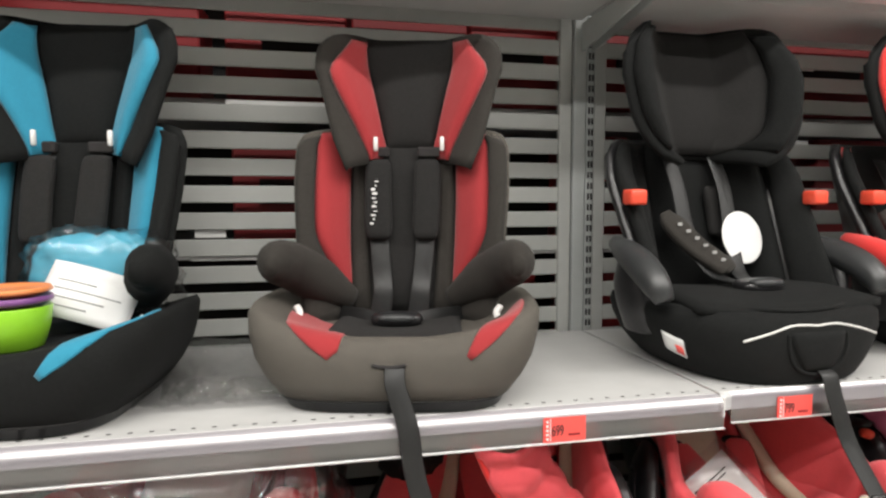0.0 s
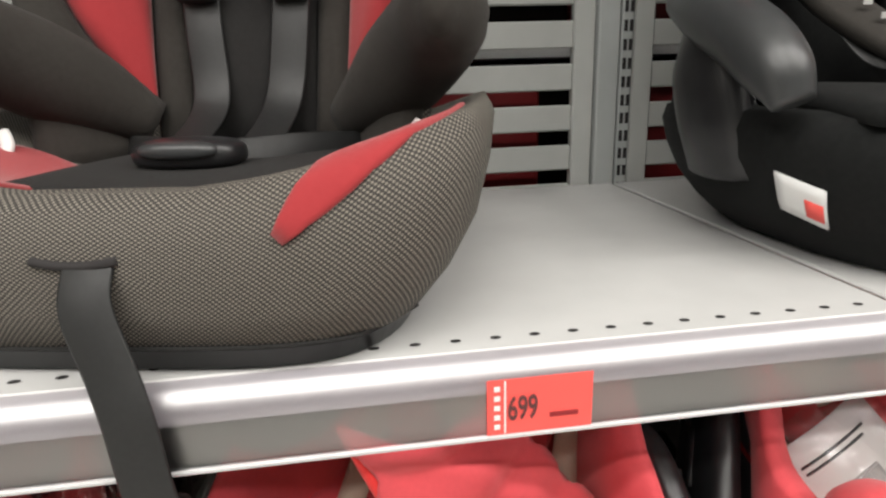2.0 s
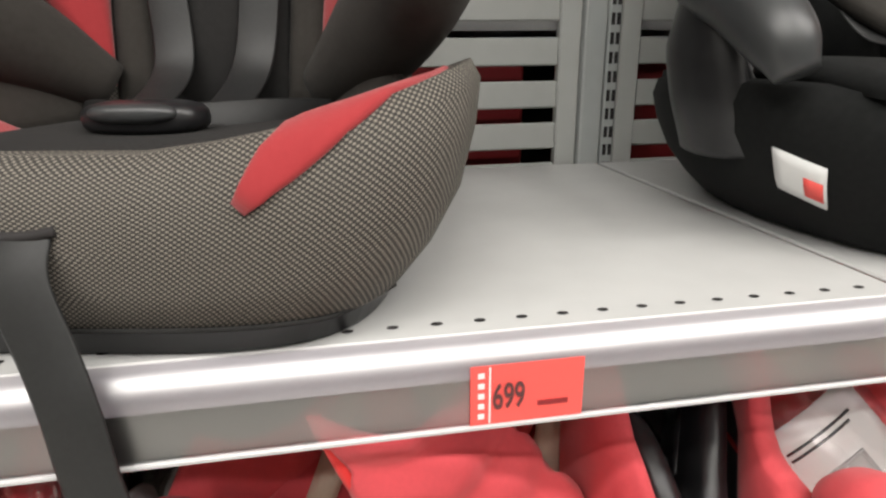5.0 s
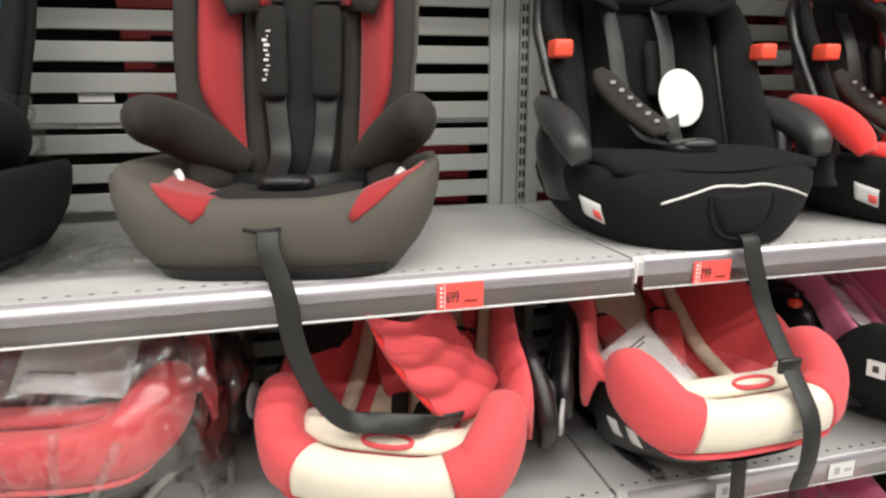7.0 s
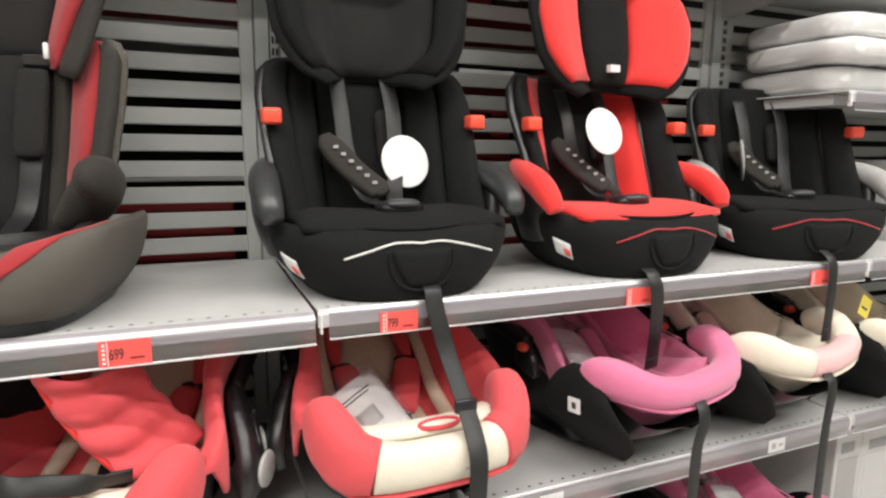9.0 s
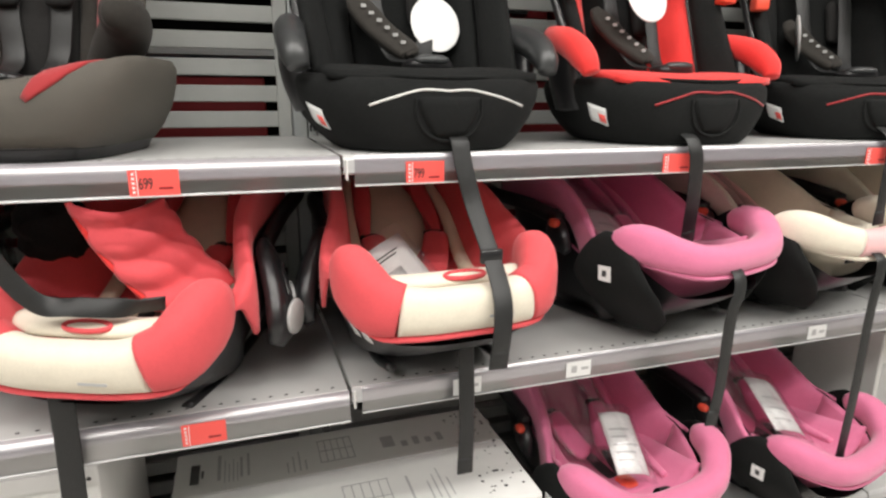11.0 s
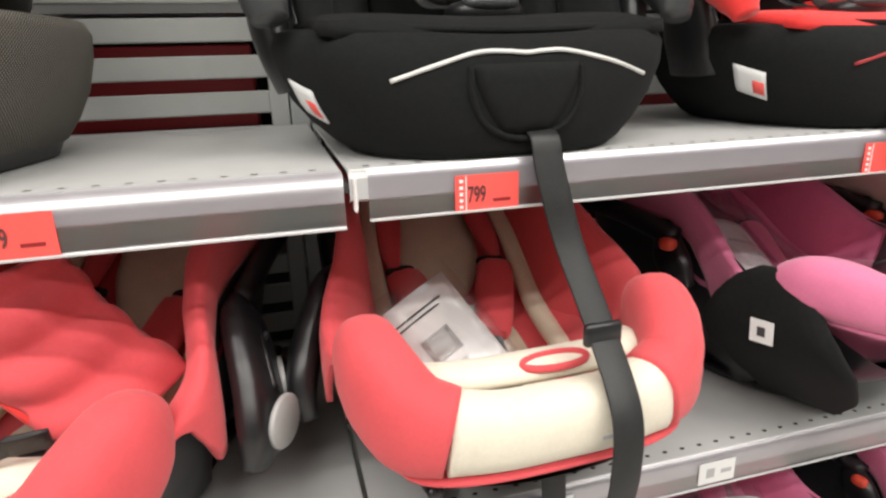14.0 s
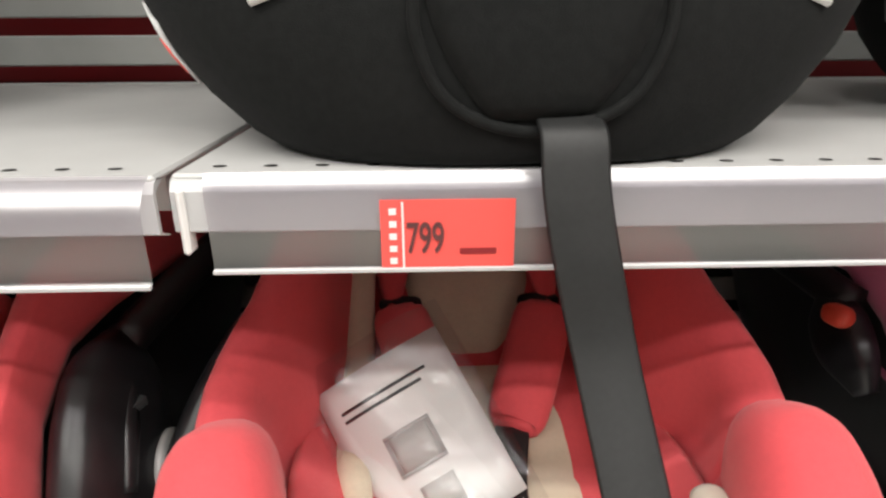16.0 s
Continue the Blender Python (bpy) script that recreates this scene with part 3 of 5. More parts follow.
        if sgn < 0 and cover is not BLACK_CLOTH:
            marks = []
            rnd = random.Random(3)
            for k in range(11):
                z0 = 0.262 + k * 0.0078
                x0 = -0.052 + rnd.uniform(-0.005, 0.004)
                y0 = 0.292 + (z0 - 0.25) * 0.23
                marks.append(slab(x0 - rnd.uniform(0.001, 0.005), x0 + rnd.uniform(0.001, 0.006), y0 - 0.0165, y0 - 0.0155, z0, z0 + rnd.uniform(0.0015, 0.005)))
            for mk in marks:
                part("printed_mark", mk, PAPER, padl, "white printed mark", smooth=False)
    part("crotch_buckle", blob((0, 0.145, 0.112), (0.042, 0.022, 0.012), 3), BLACK_PLASTIC, root, "black plastic harness buckle")
    part("buckle_button", blob((0, 0.128, 0.116), (0.030, 0.010, 0.007), 2.5), GREY_PLASTIC, root)
    for sgn in (-1, 1):
        part("lap_strap", ribbon([(sgn * 0.02, 0.16, 0.106), (sgn * 0.07, 0.20, 0.106), (sgn * 0.12, 0.26, 0.10)], 0.03, side=(0, 0.5, 1)), WEBBING, root)
    # slot where the adjusting strap comes out
    part("strap_slot", tube([base_point(BASE_A, n, x, 0.074 - 0.003 * (1 - (x / 0.024) ** 2), 0.0005) for x in np.linspace(-0.024, 0.024, 7)], 0.0028, n=8, side=(0, 0, 1)), DARK, root)
    return root


def car_seat_b(m, label, inner, accent, line, head=DARK_CLOTH, disc_at=(0.068, 0.258, 0.230), disc_way=(0.15, -1, 0.25), tag_mark=True, low_back=False, arm=None):
    """A rounder one-piece seat: bowl-shaped base, deep winged shell, arm rests, orange belt guides and a head rest."""
    root = thing("car_seat", m, label, "car seat", "child car seats on the shelf")
    n = 2.7
    part("base_cover", rings_mesh([super_ring(*r[:4], n, r[4]) for r in BASE_B]), BLACK_CLOTH, root)
    lift = 0.003
    pts = [(-0.131, 0.074), (-0.09, 0.087), (-0.05, 0.0975), (-0.02, 0.098), (0.0, 0.0965), (0.02, 0.098), (0.045, 0.0975), (0.095, 0.087), (0.144, 0.073)]
    part("piping_line", tube([base_point(BASE_B, n, x, z + lift, 0.0012) for x, z in pts], 0.0022, 0.0022, 8, (0, 0, 1)), line, root, "piped line across the front")
    flap = [(-0.057, 0.088), (-0.057, 0.062), (-0.044, 0.035), (-0.016, 0.021), (0.016, 0.021), (0.044, 0.035), (0.057, 0.062), (0.057, 0.088)]
    part("pocket_seam", tube([base_point(BASE_B, n, x, z, 0.001) for x, z in flap], 0.0032, 0.003, 8, (0, 1, 0)), BLACK_CLOTH, root, "rounded pocket seam")
    part("pocket", sheet(lambda u, v: base_point(BASE_B, n, u * (0.054 * math.sin(0.35 + 1.2 * v) ** 0.8), 0.025 + 0.065 * v, 0.0), (-1, 1), (0, 1), 12, 10, 0.003, 0.004), BLACK_CLOTH, root)
    part("seat_pad", sheet(lambda u, v: (u * 0.195 * (1 - 0.1 * abs(v - 0.5)), 0.03 + 0.27 * v + 0.02 * u * u, 0.115 + 0.016 * u * u + 0.008 * math.sin(math.pi * v)), (-1, 1), (0, 1), 20, 14, 0.012, 0.014), inner, root)
    rim = [(0.20 * math.sin(a), 0.19 - 0.165 * math.cos(a) ** 1 if math.cos(a) > 0 else 0.19 - 0.10 * math.cos(a), 0.121 + 0.012 * math.sin(a) ** 2) for a in np.linspace(-1.75, 1.75, 19)]
    part("pad_piping", tube(rim, 0.004, n=8, side=(0, 0, 1), steps=3), BLACK_CLOTH, root)
    part("buckle", blob((0.014, 0.150, 0.146), (0.046, 0.034, 0.014), 2.6), BLACK_PLASTIC, root)
    part("buckle_cover", blob((0.014, 0.130, 0.154), (0.034, 0.018, 0.010), 2.4), GREY_PLASTIC, root, "glossy grey buckle cover")

    def back(u, v):
        hw = table(v, [(0, 0.190), (0.4, 0.205), (0.8, 0.215), (0.95, 0.205), (1.0, 0.188)])
        wing = 0.15 * ease((abs(u) - 0.45) / 0.55) * table(v, [(0, 1.25), (0.45, 0.9), (1, 0.55)])
        return (u * hw, 0.30 + 0.085 * v - wing, 0.08 + 0.36 * v - 0.02 * abs(u) ** 5 * v)

    part("back_shell", sheet(lambda u, v: (back(u, v)[0] * 1.05, back(u, v)[1] + 0.018, back(u, v)[2]), (-1, 1), (0, 1), 28, 18, 0.014, 0), BLACK_PLASTIC, root, "black plastic shell")
    part("back_pad", sheet(back, (-0.42, 0.42), (0.06, 0.99), 18, 18, 0.012, 0.018), BLACK_CLOTH, root)
    for sgn in (-1, 1):
        a, b = (0.44, 0.74) if sgn > 0 else (-0.74, -0.44)
        part("side_pad", sheet(back, (a, b), (0.05, 0.97), 12, 18, 0.010, 0.014), inner, root)
        a, b = (0.76, 1.0) if sgn > 0 else (-1.0, -0.76)
        part("outer_wing", sheet(back, (a, b), (0.04, 0.97), 10, 18, 0.010, 0.006), BLACK_CLOTH, root)
        part("belt_guide", box(sgn * 0.206 - 0.017, sgn * 0.206 + 0.017, 0.20, 0.235, 0.297, 0.326, 0.005), ORANGE, root, "orange plastic belt guide")
        arm_mat = arm or (GREY_PLASTIC if accent is BLACK_CLOTH else accent)
        part("arm_rest", tube([(sgn * 0.228, 0.085, 0.135), (sgn * 0.232, 0.10, 0.158), (sgn * 0.232, 0.14, 0.185), (sgn * 0.225, 0.20, 0.205), (sgn * 0.212, 0.27, 0.222)], [0.018, 0.024, 0.027, 0.026, 0.016], [0.012, 0.024, 0.028, 0.026, 0.016], 14), arm_mat, root)
        part("arm_bracket", tube([(sgn * 0.205, 0.19, 0.07), (sgn * 0.222, 0.19, 0.12), (sgn * 0.228, 0.20, 0.17), (sgn * 0.218, 0.23, 0.21)], [0.02, 0.022, 0.02, 0.008], [0.05, 0.046, 0.04, 0.016], 16), BLACK_PLASTIC, root)
    if not low_back:
        def head_f(u, v):
            hw = table(v, [(-0.02, 0.095), (0.05, 0.135), (0.14, 0.162), (0.3, 0.184), (0.6, 0.196), (0.85, 0.190), (1, 0.150)])
            wing = (0.12 if accent is BLACK_CLOTH else 0.06) * ease((abs(u) - 0.3) / 0.7)
            fwd, k = (0.0, 1.0) if accent is BLACK_CLOTH else (0.075, 1.12)
            return (u * hw * k + fwd * 0.4, 0.335 - fwd + 0.05 * v - wing, 0.40 + 0.27 * v - 0.03 * abs(u) ** 5 * ease(v * 2 - 1) + 0.02 * abs(u) ** 4 * (1 - v) * -1)
        hr = part("head_rest", sheet(lambda u, v: (head_f(u, v)[0] * 1.05, head_f(u, v)[1] + 0.014, head_f(u, v)[2]), (-1, 1), (-0.02, 1.02), 26, 16, 0.014, 0), BLACK_CLOTH, root)
        hu = 0.32
        edge = [(0.0, 0.30), (0.08, 0.62), (0.2, 0.70), (0.6, 0.72), (1, 0.66)] if accent is BLACK_CLOTH else [(0, hu), (1, hu)]
        part("head_pad", sheet(head_f, (lambda v: -table(v, edge), lambda v: table(v, edge)), (0.02, 0.98), 20, 18, 0.01, 0.016), head if accent is BLACK_CLOTH else BLACK_CLOTH, hr)
        if accent is not BLACK_CLOTH:
            part("printed_mark", box(0.016, 0.044, 0.238, 0.262, 0.436, 0.452, 0.0005, 1), PAPER, hr, "small white printed mark", smooth=False)
        for sgn in (-1, 1):
            u0, u1 = (lambda v: table(v, edge) + 0.02), (lambda v: 0.80 + 0.18 * math.sin(math.pi * min(1, v * 0.8 + 0.1)))
            if sgn < 0:
                u0, u1 = (lambda v, c=u1: -c(v)), (lambda v, c=u0: -c(v))
            part("head_wing_panel", sheet(head_f, (u0, u1), (0.06, 0.94), 12, 16, 0.008, 0.014), accent, hr)
    for sgn in (-1, 1):
        line_b = [(sgn * 0.055, 0.338, 0.40), (sgn * 0.055, 0.30, 0.33), (sgn * 0.05, 0.27, 0.24), (sgn * 0.03, 0.22, 0.165), (sgn * 0.012, 0.16, 0.15)]
        part("harness_strap", ribbon(line_b, 0.034), WEBBING, root)
        if sgn < 0:
            pp = [(-0.092, 0.292, 0.282), (-0.080, 0.278, 0.258), (-0.046, 0.252, 0.214), (-0.004, 0.218, 0.176), (0.004, 0.208, 0.168)]
        else:
            pp = [(0.048, 0.335, 0.335), (0.048, 0.322, 0.322), (0.050, 0.312, 0.285), (0.050, 0.300, 0.240), (0.050, 0.296, 0.230)]
        pd = part("shoulder_pad", tube(pp, [0.012, 0.026, 0.027, 0.026, 0.012], [0.005, 0.010, 0.011, 0.010, 0.005], 14, power=3.0), GREY_CLOTH if sgn < 0 else DARK_CLOTH, root)
        if sgn < 0:
            marks = []
            for k in range(6):
                f = k / 6
                q = Vector(pp[1]).lerp(Vector(pp[3]), f + 0.05)
                marks.append(slab(q.x - 0.006, q.x + 0.004, q.y - 0.0155, q.y - 0.0145, q.z + 0.002, q.z + 0.008))
            for mk in marks:
                part("printed_mark", mk, DISC_PLASTIC, pd, smooth=False)
    if disc_at:
        part("round_hang_tag", disc(disc_at, 0.055, 0.0012, disc_way), PAPER, root, "round white card hang tag")
    if tag_mark:
        body = skin_tree(rings_mesh([super_ring(*r[:4], n, r[4]) for r in BASE_B]))

        def side_tag(u, v, d=0.0015):
            # sewn on the lower side of the base
            ang = math.radians(200 + 10 * u)
            out = Vector((math.cos(ang), math.sin(ang), 0.0))
            p = Vector((0, 0.19, 0.036 + 0.033 * v + 0.012 * (1 - u)))
            hit = body.ray_cast(p + out * 0.5, -out)[0]
            return (hit if hit is not None else p + out * 0.2) + out * d
        tg = part("sewn_label", sheet(side_tag, (0, 1), (0, 1), 6, 5, 0.001), PAPER, root, "small white sewn label with a red corner")
        part("red_mark", sheet(lambda u, v: side_tag(u, v, 0.0026), (0.6, 0.95), (0.15, 0.6), 4, 3, 0.0006), LABEL_RED, tg)
    return root


seat_grey = car_seat_a(pose(0.440, 0.772, TOP, 0, 0, -12), "grey mesh child car seat with red panels and harness", GREY_MESH, GREY_CLOTH, DARK_CLOTH, DARK_CLOTH, RED_CLOTH)
seat_teal = car_seat_a(pose(-0.108, 0.780, TOP, 0, 0, -7), "black child car seat with turquoise panels beside the grey one", BLACK_CLOTH, BLACK_CLOTH, BLACK_CLOTH, BLACK_CLOTH, TEAL_CLOTH)
seat_black = car_seat_b(pose(1.142, 0.768, TOP, 0, 0, 2), "black child car seat with silver piping and round tag", BLACK_CLOTH, BLACK_CLOTH, SILVER_LINE)
seat_red = car_seat_b(pose(1.685, 0.772, TOP, 0, 0, 2), "black child car seat with bright red padding and wings", BRIGHT_RED, BRIGHT_RED, RED_CLOTH, disc_at=(-0.012, 0.215, 0.300), disc_way=(0.1, -1, 0.3))
seat_third = car_seat_b(pose(2.17, 0.785, TOP, 0, 0, -18), "low-backed black child car seat with thin red piping", BLACK_CLOTH, RED_CLOTH, RED_CLOTH, disc_at=(-0.10, 0.22, 0.235), disc_way=(0.9, -0.4, 0.1), arm=DISC_PLASTIC, low_back=True)


# ---- behind the back panels: the goods of the next aisle ----
next_aisle = thing("shelving_unit", pose(0, 0, 0), "dim shelving of the next aisle behind the slotted panels", "shelving")
# near-black boards added to keep the slots dark and block light from behind
part("shade_backing", box(-3, 5.5, 1.78, 1.80, 0.0, 2.2), DARK, next_aisle, smooth=False)
part("light_block_top", box(-3, 5.5, BACK + 0.035, 1.80, 2.06, 2.08), DARK, next_aisle, smooth=False)
for z in (0.2, 0.75, 1.20, 1.525):
    part("shelf", box(-3, 5.5, BACK + 0.045, 1.76, z - 0.02, z), SHELF, next_aisle, smooth=False)
rnd = random.Random(11)
for z0, h, spans in ((0.755, 0.40, ((0.30, 0.88), (1.0, 1.30), (1.55, 2.1))), (1.205, 0.275, ((0.165, 0.36), (0.365, 0.58), (0.99, 1.12), (1.30, 1.62), (1.7, 2.2))), (1.53, 0.26, ((-0.3, 0.1), (0.155, 0.42), (0.43, 0.70), (0.71, 0.93), (0.99, 1.3), (1.4, 1.9)))):
    for a, b in spans:
        root = thing("carton", pose((a + b) / 2, 1.46, z0), "plain red cardboard carton seen through the slots", "carton", "red cartons behind the panels")
        part("body", box(-(b - a) / 2, (b - a) / 2, -0.10 + rnd.uniform(-0.015, 0.02), 0.1, 0, h - rnd.uniform(0, 0.04), 0.004, 1), RED_BOX, root, smooth=False)
        part("label_panel", box(-(b - a) * 0.2, (b - a) * 0.3, -0.121, -0.105, h * 0.35, h * 0.55), DARK, root, smooth=False)
# white strips put in for the bright glints that show through the slots
for a, b, z in ((0.095, 0.157, 1.230), (0.055, 0.154, 1.532), (0.164, 0.367, 1.490), (0.086, 0.219, 1.181), (0.762, 0.915, 1.472), (0.992, 1.029, 1.140), (1.436, 1.596, 1.434), (1.453, 1.603, 1.640)):
    root = thing("glint_strip", pose((a + b) / 2, BACK + 0.009, z), "white strip standing in for a bright glint behind the slotted panel", "leaflet", "white tickets behind the panels")
    part("card", box(-(b - a) / 2, (b - a) / 2, 0, 0.002, 0.0, 0.028), PAPER, root, smooth=False)


# ---- infant carriers ----
# height of the head end's rim, and of its cover's lower edge with the pointed tip, along the carrier
RIM = [(0.13, 0.192), (0.155, 0.200), (0.185, 0.216), (0.23, 0.256), (0.29, 0.302), (0.38, 0.335), (0.50, 0.345), (0.7, 0.348)]
SKIRT = [(0.13, 0.186), (0.158, 0.190), (0.172, 0.158), (0.186, 0.126), (0.198, 0.122), (0.212, 0.142), (0.245, 0.205), (0.30, 0.250), (0.40, 0.255), (0.50, 0.235), (0.7, 0.225)]
SHELL_TOP = [(-0.1, 0.09), (0.04, 0.095), (0.09, 0.135), (0.14, 0.178), (0.22, 0.215), (0.32, 0.245), (0.7, 0.24)]


def plan(t):
    """The carrier's outline seen from above; t = 0 is the middle of the foot end."""
    n = 2.9
    s, c = math.sin(t), math.cos(t)
    y = 0.32 - 0.32 * math.copysign(abs(c) ** (2 / n), c)
    half = table(y, [(0, 0.190), (0.10, 0.194), (0.18, 0.204), (0.205, 0.198), (0.25, 0.172), (0.30, 0.156), (0.40, 0.148), (0.64, 0.142)])
    return half * math.copysign(abs(s) ** (2 / n), s), y


def plan_at(y):
    """The outline's parameter where the side passes y."""
    c = (0.32 - y) / 0.32
    return math.acos(math.copysign(abs(c) ** 1.45, c))


def head_cover(t, v, off=0.0):
    """The head end's padded cover: up the outside, over the rim, down the inside."""
    x, y = plan(t)
    top, low = table(y - off, RIM), table(y - off, SKIRT)
    base = 0.10 + 0.10 * ease((y - 0.28) / 0.35)
    s = table(v, ((0.0, 1.05), (0.25, 1.045), (0.42, 1.02), (0.50, 0.975), (0.57, 0.915), (0.68, 0.875), (0.84, 0.84), (1.0, 0.78)))
    if v < 0.5:
        z = low + (top - low) * max(0.0, math.sin(math.pi * v)) ** 0.9
    else:
        z = base + (top - base) * max(0.0, math.cos(math.pi * (v - 0.5))) ** 0.8
    return (x * s, 0.32 + (y - 0.32) * s, z)


def leaflet(parent_m, w, h, label, bars=4, curl=0.012, pouch=True, drawing=False):
    """A printed sheet, slightly curled, in its clear pouch."""
    root = thing("leaflet", parent_m, label, "leaflet", "paper leaflets")
    f = lambda u, v: (u * w / 2, curl * (1 - u * u) * -1, v * h)

    def mark(nm, u0, u1, v0, v1, mat=PALE_INK):
        part(nm, sheet(lambda u, v: (f(u, v)[0], f(u, v)[1] - 0.0012, f(u, v)[2]), (u0, u1), (v0, v1), 8, 3, 0.0003), mat, root)

    part("page", sheet(f, (-1, 1), (0, 1), 10, 8, 0.0006), PAPER, root)
    if drawing:
        # two lines of small print across the head of the page, a grey box drawing and a round one below
        for v0, u1 in ((0.82, 0.62), (0.77, 0.5)):
            mark("printed_line", -0.72, u1, v0, v0 + 0.018, GREY_PLASTIC)
        for u0, u1, v0, v1 in ((-0.35, 0.35, 0.58, 0.60), (-0.35, 0.35, 0.36, 0.38), (-0.35, -0.29, 0.38, 0.58), (0.29, 0.35, 0.38, 0.58), (-0.29, 0.29, 0.38, 0.58)):
            mark("drawn_line", u0, u1, v0, v1, PALE_INK if u1 - u0 < 0.5 or v1 - v0 < 0.1 else SHELF)
        mark("grey_block", -0.2, 0.3, 0.12, 0.28, SHELF)
    else:
        for k in range(bars):
            v0 = 0.2 + 0.62 * k / bars
            mark("printed_line", -0.75, 0.1 + 0.6 * ((k * 7) % 3) / 2, v0, v0 + 0.022)
    if pouch:
        part("pouch", sheet(lambda u, v: (u * w * 0.6, curl * (1 - u * u) * -1 - 0.003 - 0.004 * math.sin(u * 7 + v * 5), -0.02 + v * (h + 0.04)), (-1, 1), (0, 1), 12, 10, 0.0005), FILM, root, "clear plastic pouch")
    return root


# the foot bumper's centre line on one side: x, y, z, half height, half thickness
BUMPER = [(0.0, 0.024, 0.150, 0.037, 0.030), (0.060, 0.026, 0.150, 0.0375, 0.030), (0.110, 0.034, 0.154, 0.041, 0.031), (0.141, 0.050, 0.164, 0.048, 0.032), (0.159, 0.080, 0.184, 0.052, 0.034),
          (0.167, 0.110, 0.199, 0.050, 0.033), (0.169, 0.132, 0.203, 0.041, 0.029), (0.171, 0.148, 0.203, 0.026, 0.020), (0.172, 0.156, 0.202, 0.008, 0.008)]
# the slimmer bumper of the knitted carriers, which dips at the foot
SLIM = [(0.0, 0.012, 0.168, 0.028, 0.028), (0.060, 0.014, 0.169, 0.028, 0.028), (0.115, 0.026, 0.174, 0.030, 0.029), (0.152, 0.052, 0.186, 0.033, 0.031), (0.176, 0.078, 0.199, 0.036, 0.032),
        (0.188, 0.105, 0.205, 0.036, 0.032), (0.194, 0.130, 0.205, 0.032, 0.029), (0.198, 0.150, 0.203, 0.022, 0.021), (0.199, 0.160, 0.201, 0.008, 0.008)]


def roll(points, n=20):
    return tube([p[:3] for p in points], [p[3] for p in points], [p[4] for p in points], n, (0, 0, 1), 6, 2.5)


def infant_carrier(m, label, main, panel, insert, pads=None, knit=False, badge=True, stickers=False):
    """A rocker shell with a padded cover: a bumper round the foot end, a notch at each handle hub, a high head end with a pointed tip before the hub."""
    root = thing("infant_carrier", m, label, "infant carrier", "infant carriers on the shelves")
    rail, off = (SLIM, 0.05) if knit else (BUMPER, 0.0)
    pads = pads or main

    # moulded black shell on its rockers, set back under the bumper
    rings = []
    for s, zf, fwd in ((0.50, 0.0, 0.05), (0.62, 0.02, 0.045), (0.76, 0.18, 0.035), (0.86, 0.52, 0.02), (0.92, 0.82, 0.008), (0.955, 1.0, 0.0)):
        ring = []
        for i in range(64):
            x, y = plan(2 * math.pi * (i + 0.5) / 64)
            rocker = 0.03 * ((y - 0.30) / 0.32) ** 2
            yy = 0.33 + (y - 0.33) * s + fwd * ease(1 - y / 0.25)
            ring.append((x * s, yy, rocker * (1 - zf) + table(y, SHELL_TOP) * zf))
        rings.append(ring)
    part("shell", rings_mesh(rings, "bottom"), BLACK_PLASTIC, root, "black plastic shell")
    for sx in (-1, 1):
        part("rocker", tube([(sx * 0.10, 0.12, 0.020), (sx * 0.105, 0.20, 0.008), (sx * 0.105, 0.32, 0.006), (sx * 0.105, 0.44, 0.008), (sx * 0.10, 0.54, 0.022)], 0.010, 0.008, 10), BLACK_PLASTIC, root)

    # foot bumper: panel in the middle, a bolster curling up to each side
    seam = 3
    mid = [(-x, *r) for x, *r in reversed(rail[1:seam])] + list(rail[:seam])
    if panel is main:
        part("foot_bumper", roll([(-x, *r) for x, *r in reversed(rail[1:])] + list(rail), 20), main, root, "padded bumper round the foot end")
    else:
        part("foot_panel", roll(mid, 24), panel, root)
        for sx in (-1, 1):
            arm = [(sx * (x - (0.004 if i == 0 else 0)), y - 0.0015, z, a + 0.0022, b + 0.0022) for i, (x, y, z, a, b) in enumerate(rail[seam - 1:])]
            part("front_bolster", roll(arm, 20), main, root)
    low = [(sx * x, y - 0.010, z - a - 0.002) for sx, x, y, z, a, b in [(-1, *r) for r in reversed(rail[1:6])] + [(1, *r) for r in rail[:6]]]
    part("lower_trim", tube(low, 0.006, 0.012, 10, (0, 0, 1), 3), main, root)

    # inside walls of the foot end, then the head end's cover
    def wall(u, v):
        x, y = plan(u)
        s = 0.90 - 0.13 * v
        top = table(y, [(0, 0.155), (0.08, 0.18), (0.14, 0.192), (0.20, 0.205)])
        return (x * s, 0.32 + (y - 0.32) * s, top + (0.085 - top) * v)

    part("inner_wall", sheet(wall, (-plan_at(0.19), plan_at(0.19)), (0, 1), 40, 8, 0.004), main, root)
    t0 = plan_at(0.138 + off)
    part("head_cover", sheet(lambda u, v: head_cover(u, v, off), (t0, 2 * math.pi - t0), (0.0, 1.0), 96, 28, 0.006, 0.002), main, root, "padded cover of the high head end")
    def seat(u, v):
        y = 0.075 + 0.485 * v
        z = table(v, [(0, 0.125), (0.12, 0.108), (0.35, 0.088), (0.5, 0.105), (0.75, 0.195), (1.0, 0.305)])
        hw = table(v, [(0, 0.12), (0.3, 0.138), (0.6, 0.125), (0.8, 0.116), (1, 0.10)])
        return (u * hw, y, z + 0.05 * u ** 4)

    part("liner", sheet(seat, (-1.05, 1.05), (0, 1.0), 20, 20, 0.01, 0.004), main, root)
